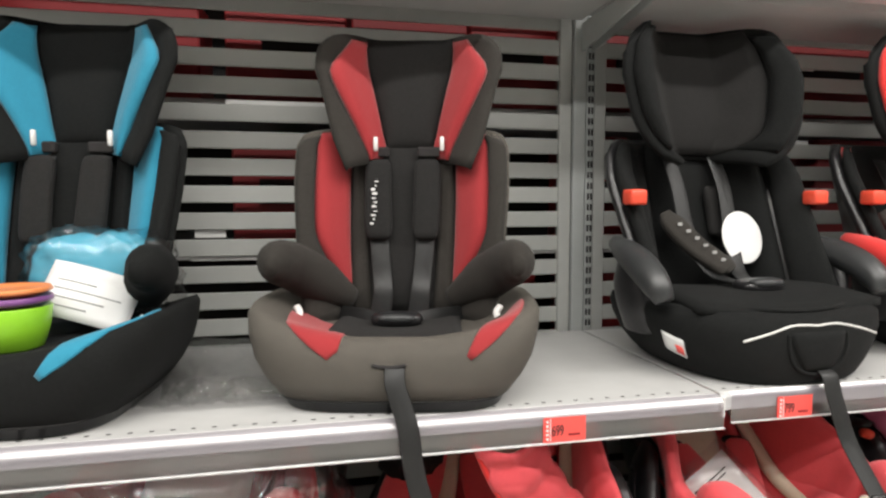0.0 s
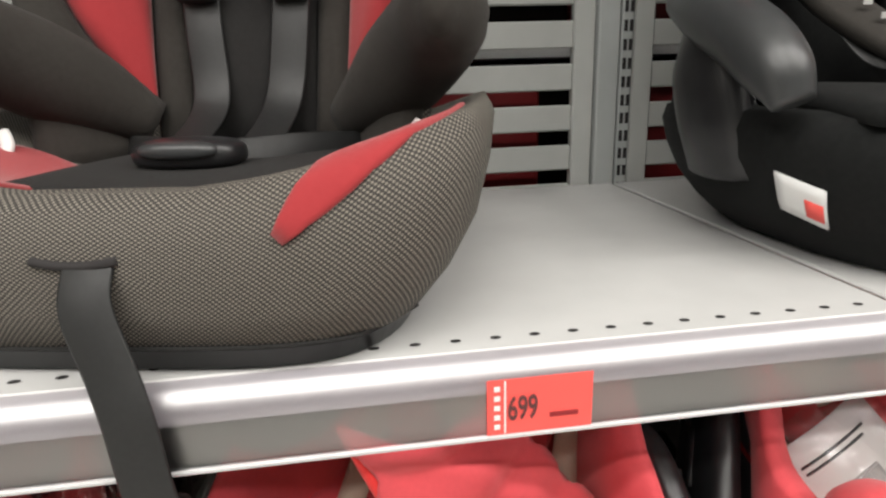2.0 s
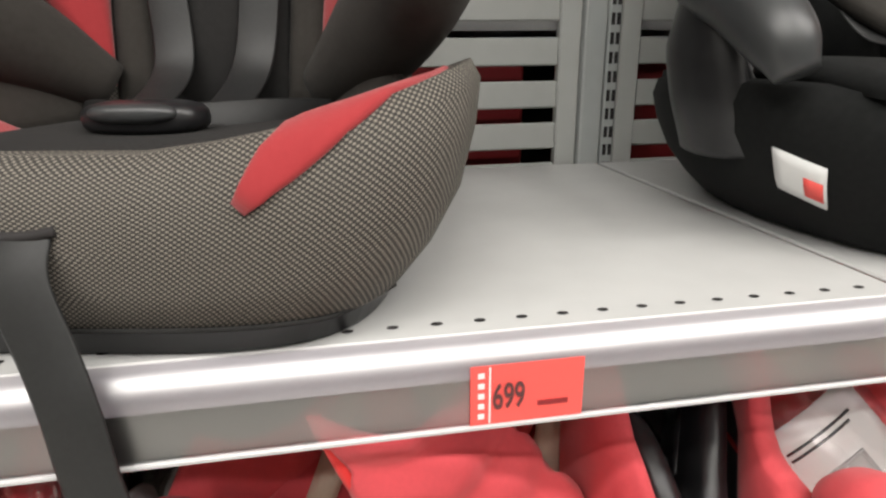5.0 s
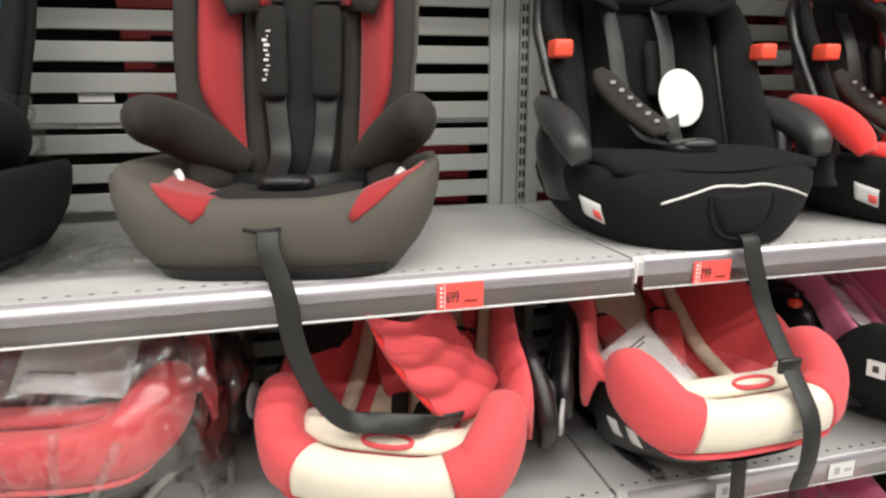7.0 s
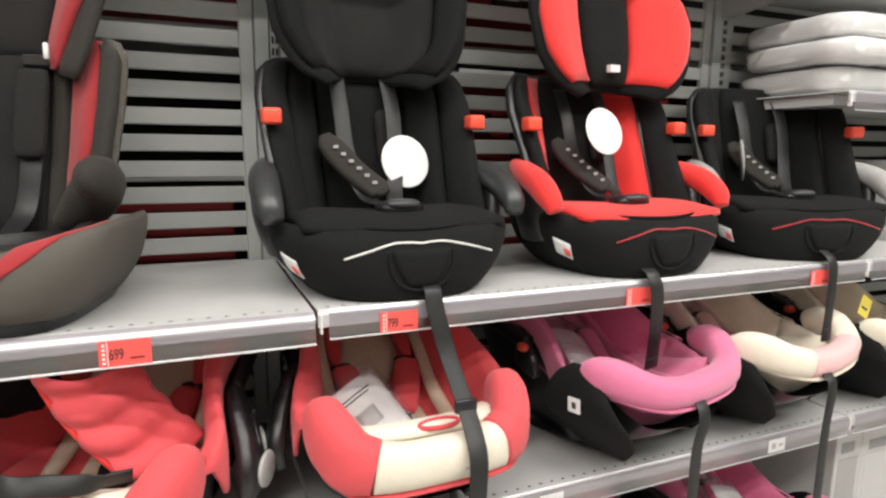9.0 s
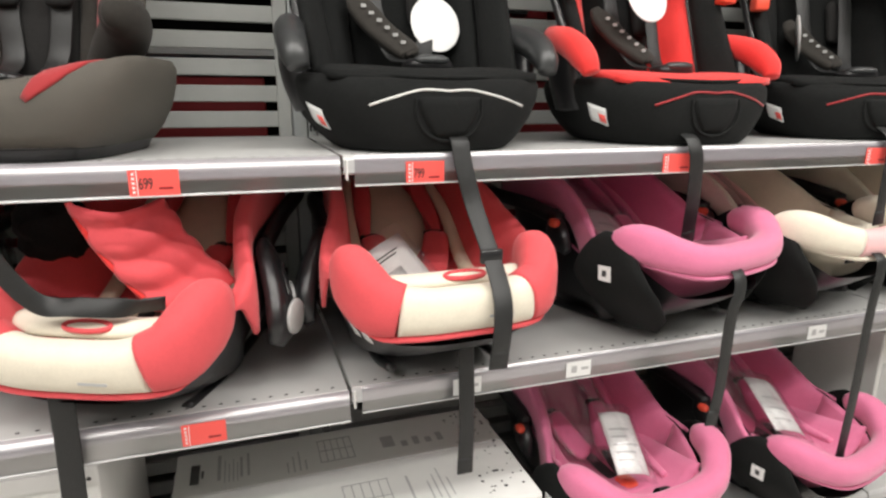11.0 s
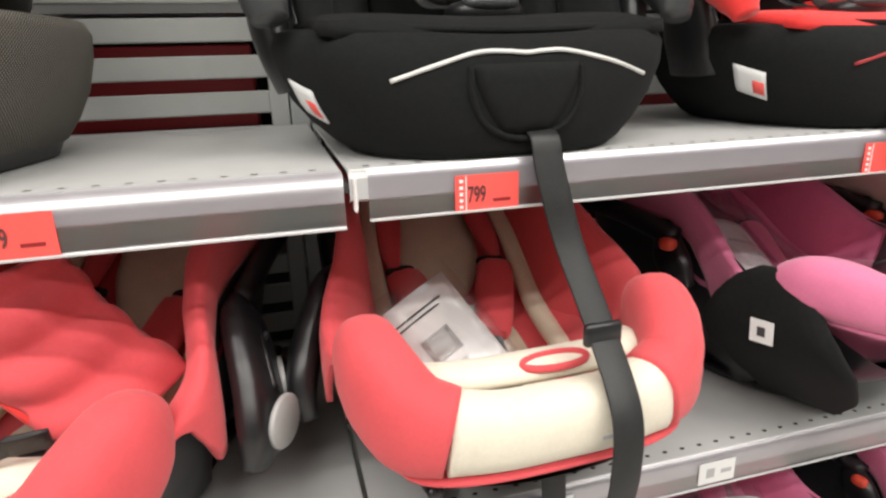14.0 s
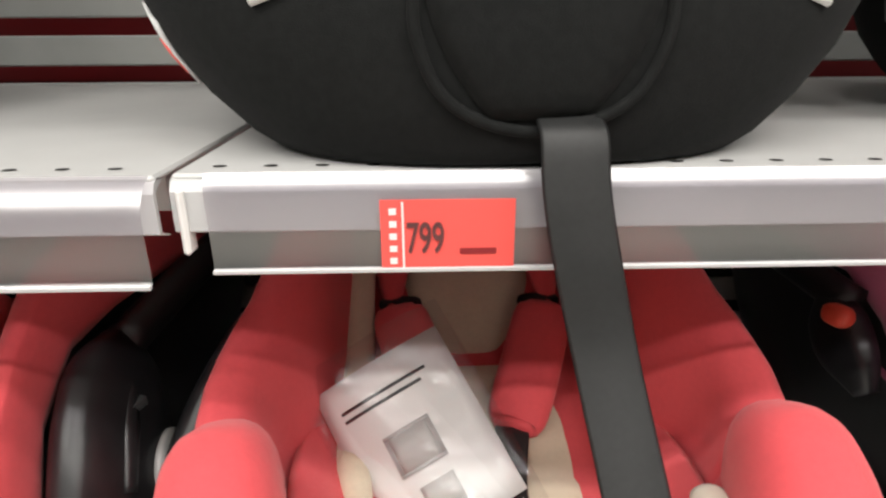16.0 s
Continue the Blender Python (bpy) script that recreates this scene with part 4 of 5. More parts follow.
    # support pad: a long tapering seat piece and a broad-shouldered head piece above the straps
    part("insert", sheet(seat, (lambda v: -table(v, [(0, 0.5), (0.25, 0.62), (0.5, 0.70), (0.62, 0.62)]), lambda v: table(v, [(0, 0.5), (0.25, 0.62), (0.5, 0.70), (0.62, 0.62)])), (0.08, 0.62), 16, 16, 0.006, 0.016), insert, root)
    hp = part("head_pillow", sheet(seat, (lambda v: -table(v, [(0.60, 0.20), (0.66, 0.42), (0.74, 0.62), (0.86, 0.66), (0.97, 0.40)]), lambda v: table(v, [(0.60, 0.20), (0.66, 0.42), (0.74, 0.62), (0.86, 0.66), (0.97, 0.40)])), (0.60, 0.97), 18, 16, 0.010, 0.022), insert, root)
    for sx in (-1, 1):
        # soft side ridges of the insert and the red wedges beside the pillow
        ridge = [Vector(seat(sx * k, v)) + Vector((0, -0.012, 0.014)) for k, v in ((0.66, 0.14), (0.78, 0.32), (0.86, 0.52), (0.92, 0.72), (0.86, 0.92))]
        part("side_ridge", tube(ridge, [0.008, 0.014, 0.016, 0.015, 0.008], [0.007, 0.012, 0.013, 0.012, 0.007], 12), insert, root)
        wedge = [Vector(seat(sx * k, v)) + Vector((0, -0.024, 0.022)) for k, v in ((0.56, 0.99), (0.60, 0.88), (0.66, 0.76), (0.64, 0.66))]
        part("head_wedge", tube(wedge, [0.012, 0.020, 0.018, 0.004], [0.008, 0.014, 0.012, 0.004], 12), pads, hp)
        # shoulder pads leaning together over the buckle
        q = [Vector(seat(sx * k, v)) + Vector((0, -0.03, 0.030)) for k, v in ((0.60, 0.675), (0.57, 0.655), (0.41, 0.57), (0.25, 0.485), (0.21, 0.465))]
        pd = part("shoulder_pad", tube(q, [0.016, 0.027, 0.029, 0.026, 0.012], [0.006, 0.012, 0.014, 0.012, 0.006], 14, power=2.6), pads, root)
        slot = Vector(seat(sx * 0.58, 0.685)) + Vector((0, -0.022, 0.024))
        part("strap_slot", blob(slot, (0.022, 0.008, 0.008), 3, 16, 8), DARK, root)
        part("harness_strap", ribbon([q[4], (sx * 0.018, 0.225, 0.118), (sx * 0.012, 0.18, 0.114)], 0.03), WEBBING, root)
    part("buckle", blob((0, 0.165, 0.114), (0.022, 0.026, 0.012), 3), ORANGE if knit else BLACK_PLASTIC, root)
    # knee roll lying behind the panel
    if not knit:
        kr = part("knee_roll", tube([(-0.128, 0.125, 0.179), (-0.118, 0.092, 0.183), (-0.07, 0.076, 0.185), (0, 0.072, 0.186), (0.07, 0.076, 0.185), (0.118, 0.092, 0.183), (0.128, 0.125, 0.179)], [0.010, 0.014, 0.014, 0.014, 0.014, 0.014, 0.010], [0.012, 0.020, 0.024, 0.025, 0.024, 0.020, 0.012], 14, (0, 0, 1)), panel, root)
    if badge and not knit:
        part("sewn_badge", tube([(0.012 + 0.036 * math.cos(t), 0.056 + 0.010 * math.sin(t), 0.196 + 0.003 * math.sin(t)) for t in np.linspace(0, 2 * math.pi, 13)], 0.0045, 0.003, 8, (0, 0, 1), 3), main, kr, "small oval sewn badge")
        part("printed_mark", slab(0.030, 0.072, -0.0085, -0.0078, 0.140, 0.144), PALE_INK, root, "faint printed word on the panel", smooth=False)

    for sx in (-1, 1):
        if knit:
            # black cloth flap over the side of the shell, up to a rounded peak in the notch
            def flap(u, v, k=sx):
                y = 0.158 + u * table(v, [(0, 0.050), (0.15, 0.082), (0.4, 0.098), (0.6, 0.090), (0.8, 0.066), (0.94, 0.036), (1, 0.010)])
                return (k * (0.120 + 0.098 * ease(0.1 + v * 1.3) - 0.004 * ease(v * 2 - 1)), y if k > 0 else 0.316 - y, 0.012 + 0.212 * v)
            fl = part("side_flap", sheet(flap, (-1, 1), (0, 1), 12, 14, 0.006, 0.010), BLACK_CLOTH, root, "black cloth flap over the side")
            xx = sx * 0.2305
            part("white_icon", box(min(xx, xx + sx * 0.0015), max(xx, xx + sx * 0.0015), 0.135, 0.165, 0.130, 0.160), PAPER, fl, "small white printed square", smooth=False)
            part("icon_mark", box(min(xx, xx + sx * 0.0024), max(xx, xx + sx * 0.0024), 0.145, 0.155, 0.139, 0.151), INK, fl, smooth=False)
        # handle arm: a broad moulded paddle from the round cap up to the latch, then the bar behind the head
        arm = part("handle_arm", tube([(sx * 0.226, 0.205, 0.092), (sx * 0.232, 0.224, 0.122), (sx * 0.222, 0.250, 0.155), (sx * 0.204, 0.280, 0.188), (sx * 0.186, 0.307, 0.214), (sx * 0.172, 0.328, 0.232)] if not knit else [(sx * 0.190, 0.290, 0.16), (sx * 0.190, 0.310, 0.185), (sx * 0.182, 0.335, 0.207), (sx * 0.172, 0.355, 0.228)],
                                       [0.010, 0.018, 0.019, 0.018, 0.017, 0.008] if not knit else [0.008, 0.014, 0.015, 0.008], [0.022, 0.044, 0.048, 0.050, 0.042, 0.016] if not knit else [0.010, 0.026, 0.028, 0.012], 16, (1, 0, 0), 6, 2.8), BLACK_PLASTIC, root, "black plastic handle arm")
        if not knit:
            part("hub_cap", disc((sx * 0.251, 0.234, 0.134), 0.030, 0.006, (sx, -0.1, 0)), DISC_PLASTIC, arm, "light grey round cap")
            part("arm_rib", tube([(sx * 0.2400, 0.252, 0.162), (sx * 0.222, 0.278, 0.190), (sx * 0.205, 0.302, 0.213)], [0.003, 0.004, 0.003], [0.006, 0.008, 0.006], 8), BLACK_PLASTIC, arm)
            part("latch_mark", box(*sorted((sx * 0.208, sx * 0.2175)), 0.288, 0.302, 0.196, 0.204, 0.001, 1), GREY_PLASTIC, arm, smooth=False)
        else:
            part("release_button", blob((sx * 0.198, 0.322, 0.222), (0.010, 0.014, 0.010), 2.6, 16, 8), ORANGE, arm, "orange release button")
    if knit:
        part("film_cover", sheet(lambda u, v: tuple(Vector(seat(u, v)) + Vector((0, -0.034, 0.032 + 0.012 * noise.noise(Vector((u * 5, v * 9, 3)))))), (-0.75, 0.75), (0.42, 0.98), 26, 26, 0.0006), BAG_FILM, root, "crumpled clear film over the head pad")
    part("handle_bar", tube([(-0.172, 0.328, 0.225), (-0.166, 0.44, 0.250), (-0.158, 0.57, 0.265), (-0.10, 0.655, 0.27), (0.10, 0.655, 0.27), (0.158, 0.57, 0.265), (0.166, 0.44, 0.250), (0.172, 0.328, 0.225)], 0.015, 0.017, 12), BLACK_PLASTIC, root, "black plastic carrying handle")
    if stickers:
        side = skin_tree(rings_mesh(rings, "bottom"))

        def stuck(u, v, y0):
            hit = side.ray_cast(Vector((-0.4, y0 - 0.022 * u, 0.070 + 0.034 * v)), Vector((1, 0, 0)))[0]
            return (hit.x - 0.0012, hit.y, hit.z)
        for y0 in (0.140, 0.180):
            part("sticker", sheet(lambda u, v: stuck(u, v, y0), (0.02, 0.98), (0.02, 0.98), 5, 5, 0.0006), PAPER, root, "small white sticker on the shell")
    return root


def on(ob, x, y, z, rx=0, ry=0, rz=0):
    """A pose given in a thing's own directions."""
    return ob.matrix_world @ pose(x, y, z, rx, ry, rz)


bpy.context.view_layer.update()
c_wrapped = infant_carrier(pose(0.10, 0.765, MID, 0, 0, -10) @ pose(0, 0.3, 0.004, -5) @ pose(0, -0.3, 0), "red infant carrier wrapped in a clear plastic bag", CORAL_CLOTH, CORAL_CLOTH, CORAL_CLOTH, badge=False)
c_one = infant_carrier(pose(0.560, 0.712, MID, 0, 0, -24) @ pose(0, 0.3, 0.0, 6.0) @ pose(0, -0.3, 0), "coral red infant carrier with beige foot panel and fallen hood", CORAL_CLOTH, CREAM_CLOTH, BEIGE_CLOTH)
c_two = infant_carrier(pose(1.140, 0.648, MID, 0, 0, 1.5) @ pose(0, 0.3, 0.002, -1.5) @ pose(0, -0.3, 0), "coral red infant carrier with beige panel and paper leaflet", CORAL_CLOTH, CREAM_CLOTH, BEIGE_CLOTH, stickers=True)
c_pink = infant_carrier(pose(1.726, 0.674, MID, 0, 0, 15) @ pose(0, 0.3, 0.006, -4) @ pose(0, -0.3, 0), "pink knitted infant carrier with a black side flap", PINK_CLOTH, PINK_CLOTH, PINK_CLOTH, knit=True, badge=False)
c_cream = infant_carrier(pose(2.135, 0.69, MID, 0, 0, 15) @ pose(0, 0.3, 0.006, -4) @ pose(0, -0.3, 0), "cream and pale pink infant carrier beside the pink one", CREAM_CLOTH, PALE_PINK, PALE_PINK, pads=PALE_PINK, knit=True)
c_cream2 = infant_carrier(pose(2.60, 0.72, MID, 0, 0, 15), "cream infant carrier with pale pink insert", CREAM_CLOTH, CREAM_CLOTH, PALE_PINK, knit=True, badge=False)
c_low = infant_carrier(pose(1.635, 0.68, LOW, 0, 0, 7), "pink infant carrier on the lowest shelf", PINK_CLOTH, PINK_CLOTH, PINK_CLOTH, knit=True, badge=False)
c_low2 = infant_carrier(pose(2.163, 0.66, LOW, 0, 0, 15), "pink infant carrier on the lowest shelf with a bagged leaflet", PINK_CLOTH, PINK_CLOTH, PINK_CLOTH, knit=True, badge=False)
bpy.context.view_layer.update()

leaflet(pose(1.112, 0.845, 0.702, -37, -30, 8), 0.118, 0.145, "white printed leaflet in a clear pouch inside the carrier", drawing=True)
leaflet(pose(1.60, 0.80, 0.265, -55, 14, 0), 0.09, 0.15, "white printed leaflet lying in the pink carrier", 5)
leaflet(pose(2.07, 0.81, 0.275, -55, 24, 10), 0.15, 0.15, "white leaflet in a glossy pouch in the pink carrier", 3)
leaflet(pose(1.60, 0.90, 0.755, -58, 22, 10), 0.12, 0.13, "white leaflet lying in the pink carrier", 3)
leaflet(on(c_wrapped, 0.03, 0.10, 0.205, -35, 5, 0), 0.16, 0.14, "white leaflet with a grey picture inside the bag", 2)

# the hood fallen across the first carrier
hood = thing("carrier_hood", pose(0, 0, 0), "coral red padded hood hanging in folds over the carrier", "carrier hood")


def drape(u, v):
    a = Vector((0.570, 0.800, 0.940)).lerp(Vector((0.672, 0.785, 0.770)), v)
    b = Vector((0.690, 0.850, 0.935)).lerp(Vector((0.790, 0.860, 0.785)), v)
    p = a.lerp(b, u)
    bulge = math.sin(math.pi * u) * 0.026 + 0.0055 * math.sin(v * 21 + u * 3.0) * math.sin(math.pi * u) ** 0.5 if 0 <= u <= 1 else 0
    return (p.x - 0.012 * math.sin(math.pi * v), p.y - bulge, p.z - 0.015 * math.sin(math.pi * u))


part("cloth", sheet(drape, (0, 1), (0, 1), 26, 34, 0.006, 0.006), CORAL_CLOTH, hood)
part("folded_lining", blob((0.502, 0.985, 0.868), (0.062, 0.045, 0.055), 2.3, 36, 20, 0.25, 9), BLACK_CLOTH, hood, "black lining of the folded hood")
part("edge_binding", tube([drape(0.0, v) for v in np.linspace(0, 1, 9)], 0.005, n=8, side=(0, 1, 0), steps=3), BRIGHT_RED, hood)

# the clear bag round the wrapped carrier
bag = thing("plastic_bag", pose(0.14, 1.0, MID + 0.185), "crumpled clear plastic bag round the red carrier", "plastic bag")
part("film", blob((0, 0, 0), (0.245, 0.275, 0.178), 3.2, 110, 60, 0.10, 22), BAG_FILM, bag)
for ang in (-62, -38, -16, 6, 28, 52):
    # creases that fan out from where the film is gathered at the foot
    c, s = math.cos(math.radians(ang)), math.sin(math.radians(ang))
    line = [(0.02 + s * r, -0.262 - 0.020 * math.sin(r * 12) + 0.10 * r, -0.135 + c * r) for r in (0.02, 0.07, 0.13, 0.19)]
    part("crease", ribbon(line, 0.012, 0.0015, (c, 0.3, -s)), BAG_FILM, bag, "raised crease in the clear film")


# ---- things on the teal seat and loose on the shelf ----
bundle = thing("wrapped_bundle", pose(-0.005, 0.975, 1.125, 0, 0, -10), "blue foil bundle in clear wrapping on the seat", "bundle")
part("contents", blob((0, 0.03, 0.065), (0.095, 0.045, 0.062), 3, 36, 20, 0.2, 12), BLUE_FILM, bundle)
part("wrap", blob((0.01, 0.03, 0.06), (0.115, 0.055, 0.075), 3, 40, 22, 0.22, 16), FILM, bundle)
leaflet(pose(-0.005, 0.925, 1.122, -25, 18, 0), 0.13, 0.085, "white instruction sheet with a bar pattern", 4, pouch=False)
bowls = thing("stacked_bowls", pose(-0.068, 0.865, 1.101), "stack of green, purple and orange plastic bowls", "bowls")
for nm, z0, z1, r0, r1, mt in (("green_bowl", 0.0, 0.060, 0.040, 0.052, GREEN), ("purple_bowl", 0.061, 0.074, 0.050, 0.053, PURPLE), ("orange_bowl", 0.075, 0.086, 0.050, 0.052, PALE_ORANGE)):
    n = 32
    rr = []
    for z, r in ((z0, r0 * 0.8), (z0 + 0.004, r0), (z0 + (z1 - z0) * 0.5, (r0 + r1) / 2 + 0.002), (z1 - 0.002, r1), (z1, r1 - 0.001), (z1 - 0.002, r1 - 0.004)):
        rr.append([(r * math.cos(2 * math.pi * k / n), r * math.sin(2 * math.pi * k / n), z) for k in range(n)])
    part(nm, rings_mesh(rr), mt, bowls, nm.split("_")[0] + " plastic bowl")
loose = thing("plastic_bag", pose(0.215, 0.93, TOP + 0.002), "flat empty clear plastic bag lying on the shelf", "plastic bag")


def crumpled(u, v):
    q = noise.noise(Vector((u * 3, v * 4, 2))) + 0.5 * noise.noise(Vector((u * 8, v * 9, 5)))
    return (u * 0.13 - 0.05 * v, -0.08 + v * 0.30, 0.008 + 0.013 * abs(q) + 0.03 * v * v)


part("film", sheet(crumpled, (-1, 1), (0, 1), 40, 40, 0.0006), BAG_FILM, loose, "crumpled clear film")
part("turned_edge", sheet(lambda u, v: tuple(Vector(crumpled(u, 0.02 + 0.16 * v)) + Vector((0.012, 0.0, 0.007 + 0.010 * v))), (-0.8, 0.9), (0, 1), 30, 8, 0.0006), BAG_FILM, loose, "turned-over edge of the film")


# ---- cartons on the lowest shelf ----
def carton(x0, x1, y0, y1, z1, label, seed):
    """A white printed carton: four walls, top flaps with a crease, pale grey pictures and lines."""
    root = thing("carton", pose(x0, y0, LOW), label, "carton", "white cartons on the lowest shelf")
    w, d, h = x1 - x0, y1 - y0, z1 - LOW
    part("body", box(0, w, 0, d, 0, h - 0.003, 0.004, 2), CARD, root, smooth=False)
    part("flap", box(0.001, w - 0.001, 0.002, d * 0.56, h - 0.003, h, 0.0012, 1), CARD, root, smooth=False)
    part("flap", box(0.001, w - 0.001, d * 0.565, d - 0.002, h - 0.003, h, 0.0012, 1), CARD, root, smooth=False)
    rnd = random.Random(seed)

    def mark(nm, xa, xb, ya, yb, mat, on_top=True):
        if on_top:
            part(nm, merge(slab(xa * w, xb * w, ya * d, yb * d, h + 0.0002, h + 0.0007)), mat, root, smooth=False)
        else:
            part(nm, merge(slab(xa * w, xb * w, -0.0009, -0.0002, ya * h, yb * h)), mat, root, smooth=False)

    for ya in (0.04, 0.62):
        part_rows = (("title_print", 0.045, 0.070, 0.05, 0.24, INK), ("title_print", 0.075, 0.082, 0.10, 0.17, INK), ("printed_line", 0.12, 0.130, 0.05, 0.30, PALE_INK), ("printed_line", 0.185, 0.192, 0.05, 0.25, PALE_INK), ("printed_line", 0.205, 0.212, 0.05, 0.28, PALE_INK))
        for nm, xa, xb, y_a, y_b, mt in part_rows:
            mark(nm, xa, xb, ya + y_a, ya + y_b, mt)
    mark("black_bar", 0.262, 0.288, 0.10, 0.36, INK)
    mark("bar_print", 0.271, 0.279, 0.14, 0.32, PAPER)
    # outline picture of a cot: thin bars
    for ox, oy, k in ((0.46, 0.10, 1.0), (0.42, 0.66, 0.8)):
        for i in range(6):
            mark("drawn_line", ox + i * 0.026 * k, ox + i * 0.026 * k + 0.003, oy, oy + 0.30 * k, PALE_INK)
        for i in range(3):
            mark("drawn_line", ox, ox + 0.135 * k, oy + i * 0.145 * k, oy + i * 0.145 * k + 0.007, PALE_INK)
    mark("printed_line", 0.645, 0.652, 0.08, 0.38, PALE_INK)
    for k in range(4):
        mark("printed_line", 0.32 + 0.018 * k, 0.324 + 0.018 * k, 0.62, 0.72 + 0.05 * (k % 3), PALE_INK)
        mark("printed_line", 0.70 + 0.02 * k, 0.704 + 0.02 * k, 0.10 + 0.04 * (k % 2), 0.30 + 0.05 * (k % 3), PALE_INK)
        mark("printed_line", 0.14 + 0.012 * k, 0.143 + 0.012 * k, 0.64, 0.86 - 0.04 * (k % 2), PALE_INK)
        mark("grey_block", 0.68 + 0.04 * k, 0.70 + 0.04 * k, 0.68, 0.74 + 0.03 * (k % 2), PALE_INK)
    mark("grey_block", 0.62, 0.66, 0.70, 0.82, PALE_INK)
    dots = []
    for k in range(60):
        cx, cy, r = rnd.uniform(0.85, 0.985) * w, rnd.uniform(0.04, 0.96) * d, rnd.uniform(0.0015, 0.0045)
        dots.append(([(cx + r * math.cos(t * math.pi / 4), cy + r * math.sin(t * math.pi / 4), h + 0.0006) for t in range(8)], [tuple(range(8))]))
    for k in range(40):
        cx, cz, r = rnd.uniform(0.80, 0.985) * w, rnd.uniform(0.2, 0.95) * h, rnd.uniform(0.0015, 0.0045)
        dots.append(([(cx + r * math.cos(t * math.pi / 4), -0.0006, cz + r * math.sin(t * math.pi / 4)) for t in range(8)], [tuple(range(8))]))
    tagged(part("printed_dot", merge(*dots), INK, root, smooth=False), kind="stuff")
    for i in range(6):
        mark("printed_line", 0.08 + 0.11 * (i % 3), 0.16 + 0.11 * (i % 3) + 0.02 * (i % 2), 0.86 - 0.06 * (i // 3) * 3, 0.88 - 0.06 * (i // 3) * 3, PALE_INK, False)
        mark("printed_line", 0.30 + 0.05 * i, 0.34 + 0.05 * i, 0.50 - 0.05 * (i % 2), 0.52 - 0.05 * (i % 2), PALE_INK, False)
    for i in range(5):
        mark("drawn_line", 0.50 + i * 0.03, 0.503 + i * 0.03, 0.5, 0.86, PALE_INK, False)
    mark("drawn_line", 0.50, 0.625, 0.84, 0.86, PALE_INK, False)
    return root


carton(0.624, 1.362, 0.785, 1.165, 0.286, "white printed carton with pale line drawings, lying flat", 4)
carton(-0.16, 0.555, 0.80, 1.18, 0.515, "tall white printed carton with pale lines beside the other", 9)


# ---- loose webbing straps hanging from the seats ----
def hanging_strap(points, width, label, side=(1, 0, 0), buckle=None):
    root = thing("hanging_strap", pose(0, 0, 0), label, "strap", "black straps hanging from the seats")
    part("webbing", ribbon(points, width, 0.0024, side), WEBBING, root)
    a, b = Vector(points[-2]), Vector(points[-1])
    c = b + (a - b) * min(1.0, 0.03 / (a - b).length)
    part("end_fold", ribbon([c, c.lerp(b, 0.5), b + (b - c) * 0.05], width * 1.03, 0.005, side, 3), WEBBING, root, "sewn folded end")
    if buckle:
        part("slide", box(buckle[0] - width * 0.62, buckle[0] + width * 0.62, buckle[1] - 0.005, buckle[1] + 0.004, buckle[2] - 0.012, buckle[2] + 0.012, 0.003, 1), BLACK_PLASTIC, root, "black plastic slide")
    return root


ADJ = "black webbing adjusting strap hanging over the shelf edge"
hanging_strap([(0.447, 0.768, 1.072), (0.446, 0.757, 1.05), (0.456, 0.748, 1.015), (0.463, 0.741, 0.985), (0.468, 0.738, 0.94), (0.479, 0.738, 0.895), (0.498, 0.748, 0.846), (0.530, 0.748, 0.806), (0.580, 0.735, 0.801), (0.640, 0.725, 0.797), (0.690, 0.735, 0.795)], 0.029, ADJ, (1, 0, 0.3))
hanging_strap([(1.156, 0.768, 1.026), (1.157, 0.757, 1.018), (1.158, 0.750, 0.995), (1.163, 0.743, 0.965), (1.174, 0.730, 0.913), (1.187, 0.680, 0.835), (1.187, 0.634, 0.780), (1.182, 0.622, 0.725), (1.180, 0.630, 0.668)], 0.032, ADJ, buckle=(1.186, 0.683, 0.84))
hanging_strap([(1.164, 0.735, 0.69), (1.164, 0.73, 0.62), (1.166, 0.729, 0.52), (1.164, 0.73, 0.414)], 0.030, "black webbing strap end hanging under the carrier")
hanging_strap([(0.541, 0.732, 0.69), (0.541, 0.73, 0.60), (0.538, 0.728, 0.45), (0.54, 0.73, 0.28)], 0.034, "black webbing strap end hanging under the carrier")
hanging_strap([(1.625, 0.775, 1.024), (1.627, 0.757, 1.012), (1.631, 0.747, 0.98), (1.645, 0.76, 0.913), (1.66, 0.78, 0.85), (1.675, 0.80, 0.80)], 0.032, ADJ)
hanging_strap([(1.684, 0.720, 0.742), (1.682, 0.712, 0.770), (1.678, 0.685, 0.783), (1.672, 0.652, 0.774), (1.668, 0.640, 0.745), (1.655, 0.640, 0.698), (1.665, 0.652, 0.60), (1.668, 0.660, 0.52), (1.660, 0.662, 0.46)], 0.028, "black webbing strap looped over the carrier rim")
hanging_strap([(2.062, 0.735, 0.742), (2.060, 0.727, 0.772), (2.056, 0.700, 0.783), (2.048, 0.662, 0.774), (2.044, 0.652, 0.745), (2.036, 0.652, 0.66), (2.060, 0.67, 0.45), (2.093, 0.70, 0.25)], 0.028, "black webbing strap looped over the carrier rim")
hanging_strap([(2.155, 0.785, 1.03), (2.153, 0.76, 1.012), (2.153, 0.752, 0.98), (2.15, 0.75, 0.911), (2.16, 0.758, 0.818)], 0.030, ADJ)
hanging_strap([(1.618, 0.745, 0.245), (1.618, 0.735, 0.275), (1.618, 0.71, 0.284), (1.618, 0.675, 0.272), (1.618, 0.664, 0.24), (1.616, 0.664, 0.17), (1.612, 0.668, 0.11)], 0.026, "black webbing strap looped over the pink carrier's rim")
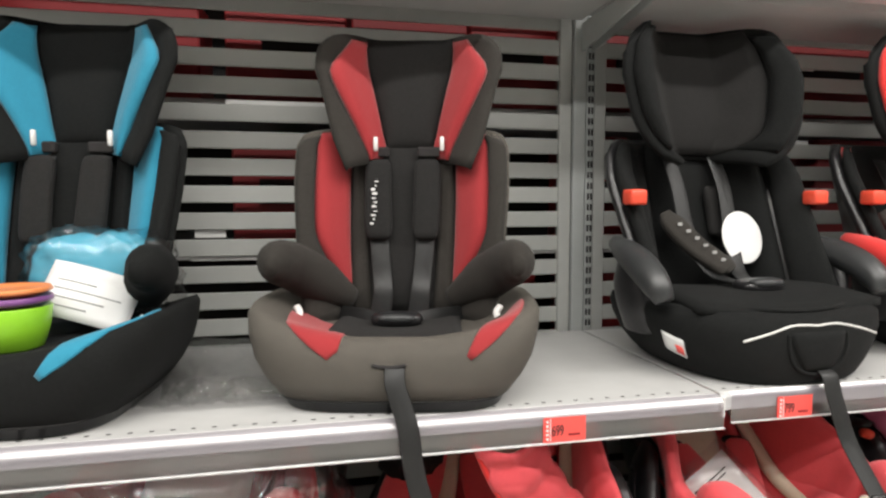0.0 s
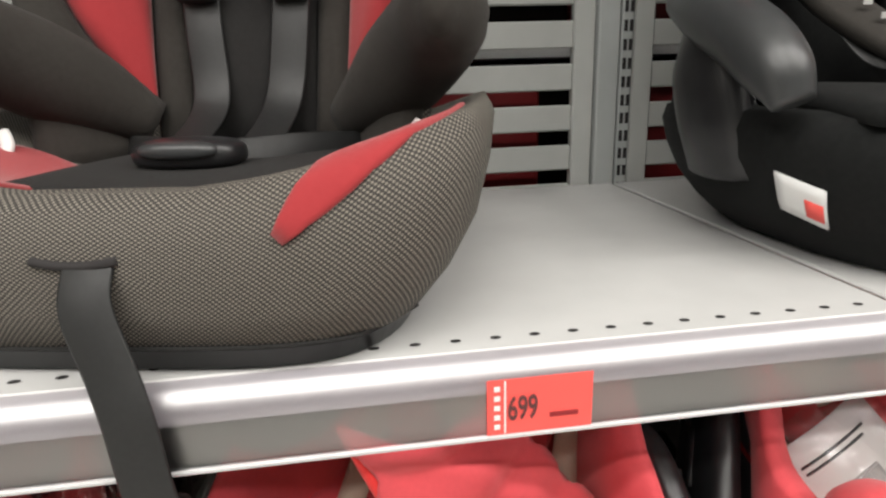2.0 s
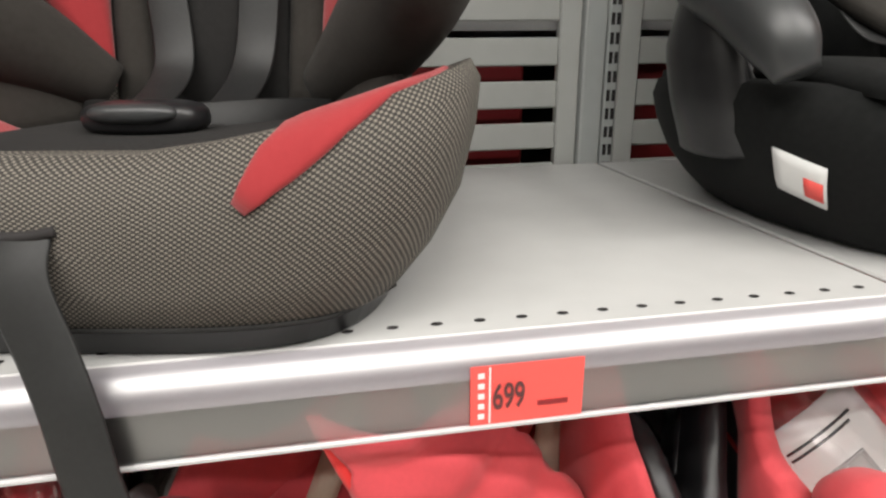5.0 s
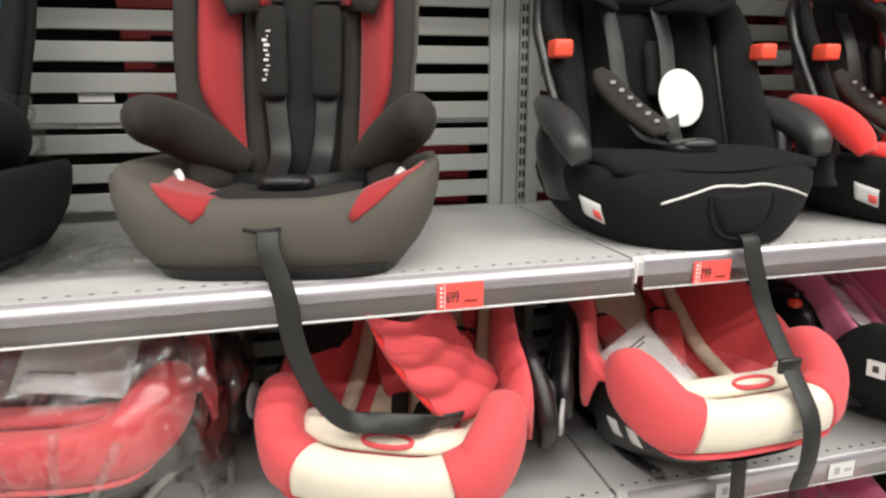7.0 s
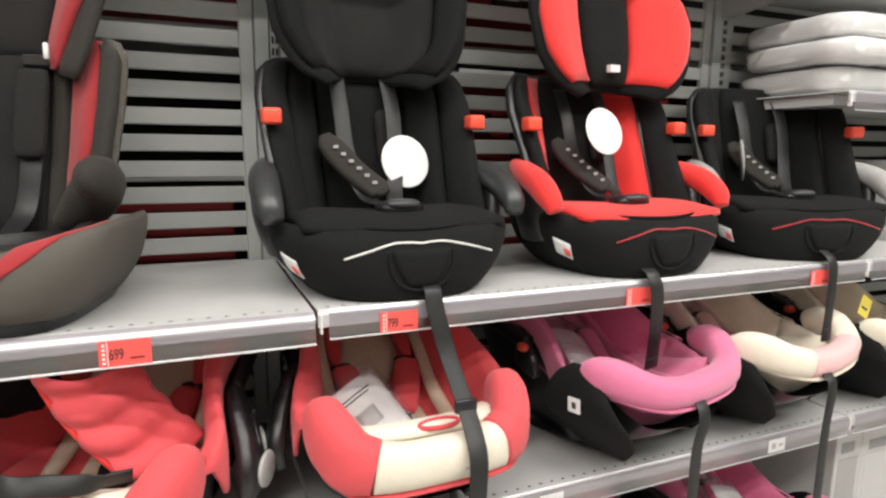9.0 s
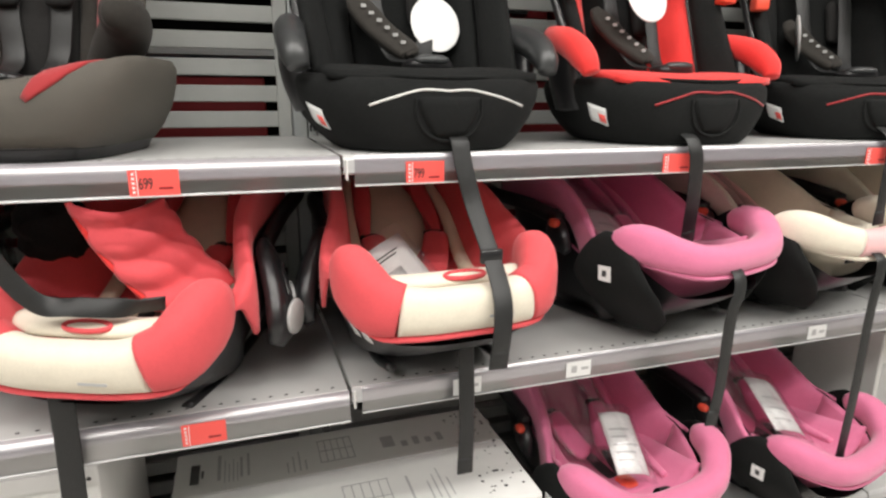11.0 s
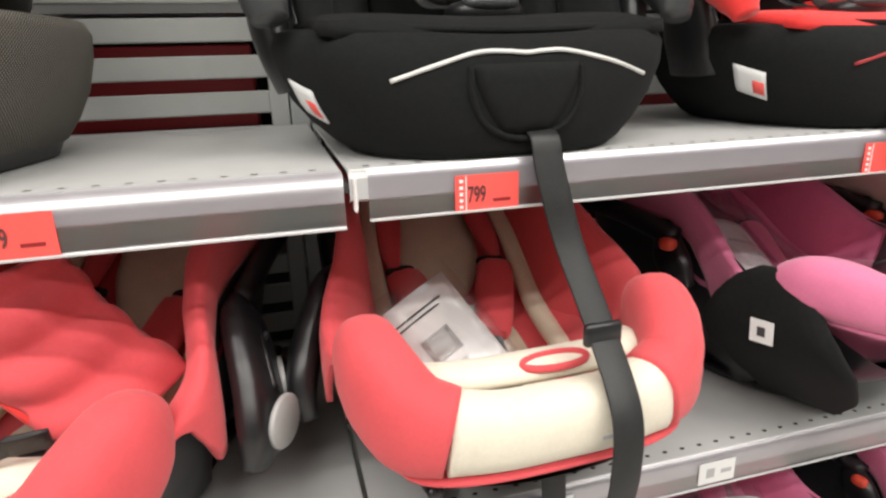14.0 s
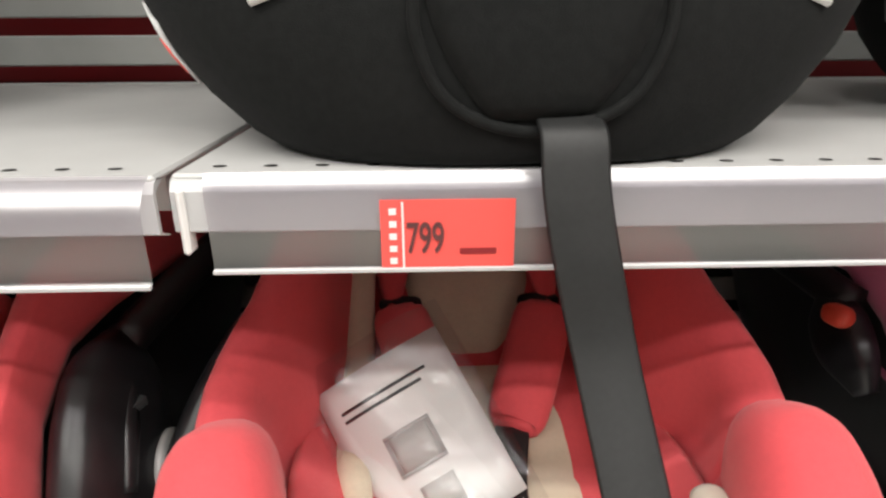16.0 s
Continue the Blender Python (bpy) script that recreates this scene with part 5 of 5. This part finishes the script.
tag = thing("yellow_tag", pose(2.36, 0.80, MID + 0.27, 0, 25, 10), "small yellow card tag hanging by the cream carrier", "tag")
part("card", box(-0.03, 0.03, 0, 0.001, -0.025, 0.025), YELLOW, tag, smooth=False)
part("printed_line", box(-0.02, 0.015, -0.0008, -0.0001, -0.008, -0.002), INK, tag, smooth=False)


# ---- goods further along the unit ----
rnd = random.Random(21)
tones = [CARD, PAPER, DISC_PLASTIC, CARD, PAPER, CARD, SHELF]


def goods_box(x, y, z, w, d, h, mat):
    root = thing("goods_box", pose(x, y, z), "boxed goods standing on a shelf further along", "box", "boxed goods further along")
    part("body", box(0, w, 0, d, 0, h, 0.003, 1), mat, root, smooth=False)
    part("front_print", box(w * 0.12, w * 0.88, -0.001, 0.002, h * 0.3, h * 0.72), rnd.choice(tones), root, smooth=False)
    part("title_print", box(w * 0.2, w * 0.7, -0.001, 0.002, h * 0.78, h * 0.88), PALE_INK, root, smooth=False)


for z, hmax in ((LOW, 0.40), (TOP, 0.28)):
    x = 2.52 if z == LOW else 2.70
    while x < 4.8:
        w = rnd.uniform(0.10, 0.20)
        goods_box(x, FRONT + 0.12 + rnd.uniform(0, 0.06), z, w, 0.28, hmax * rnd.uniform(0.6, 1.0), rnd.choice(tones))
        x += w + rnd.uniform(0.008, 0.03)


def wrapped_pack(x, y, z, w, d, h, turn, seed):
    """A soft flat pack of white goods in glossy clear wrapping, sagging a little."""
    root = thing("wrapped_pack", pose(x, y, z, 0, 0, turn), "flat white pack in glossy clear wrapping, stacked on a shelf", "pack", "wrapped packs further along")
    part("inner_pack", blob((0, 0, h / 2), (w / 2, d / 2, h / 2), 5, 40, 16, 0.05, 9 + seed), PAPER, root)
    part("wrapping", blob((0, 0, h / 2), (w / 2 + 0.004, d / 2 + 0.004, h / 2), 5, 48, 20, 0.09, 14 + seed), BAG_FILM, root, "crumpled clear wrapping")


for col in range(5):
    z = 1.411
    for lay in range(3):
        h = rnd.uniform(0.065, 0.085)
        wrapped_pack(2.47 + col * 0.35 + rnd.uniform(-0.015, 0.015), 1.06 + rnd.uniform(-0.02, 0.02), z, 0.32, 0.34, h, rnd.uniform(-4, 4), col * 3 + lay)
        z += h
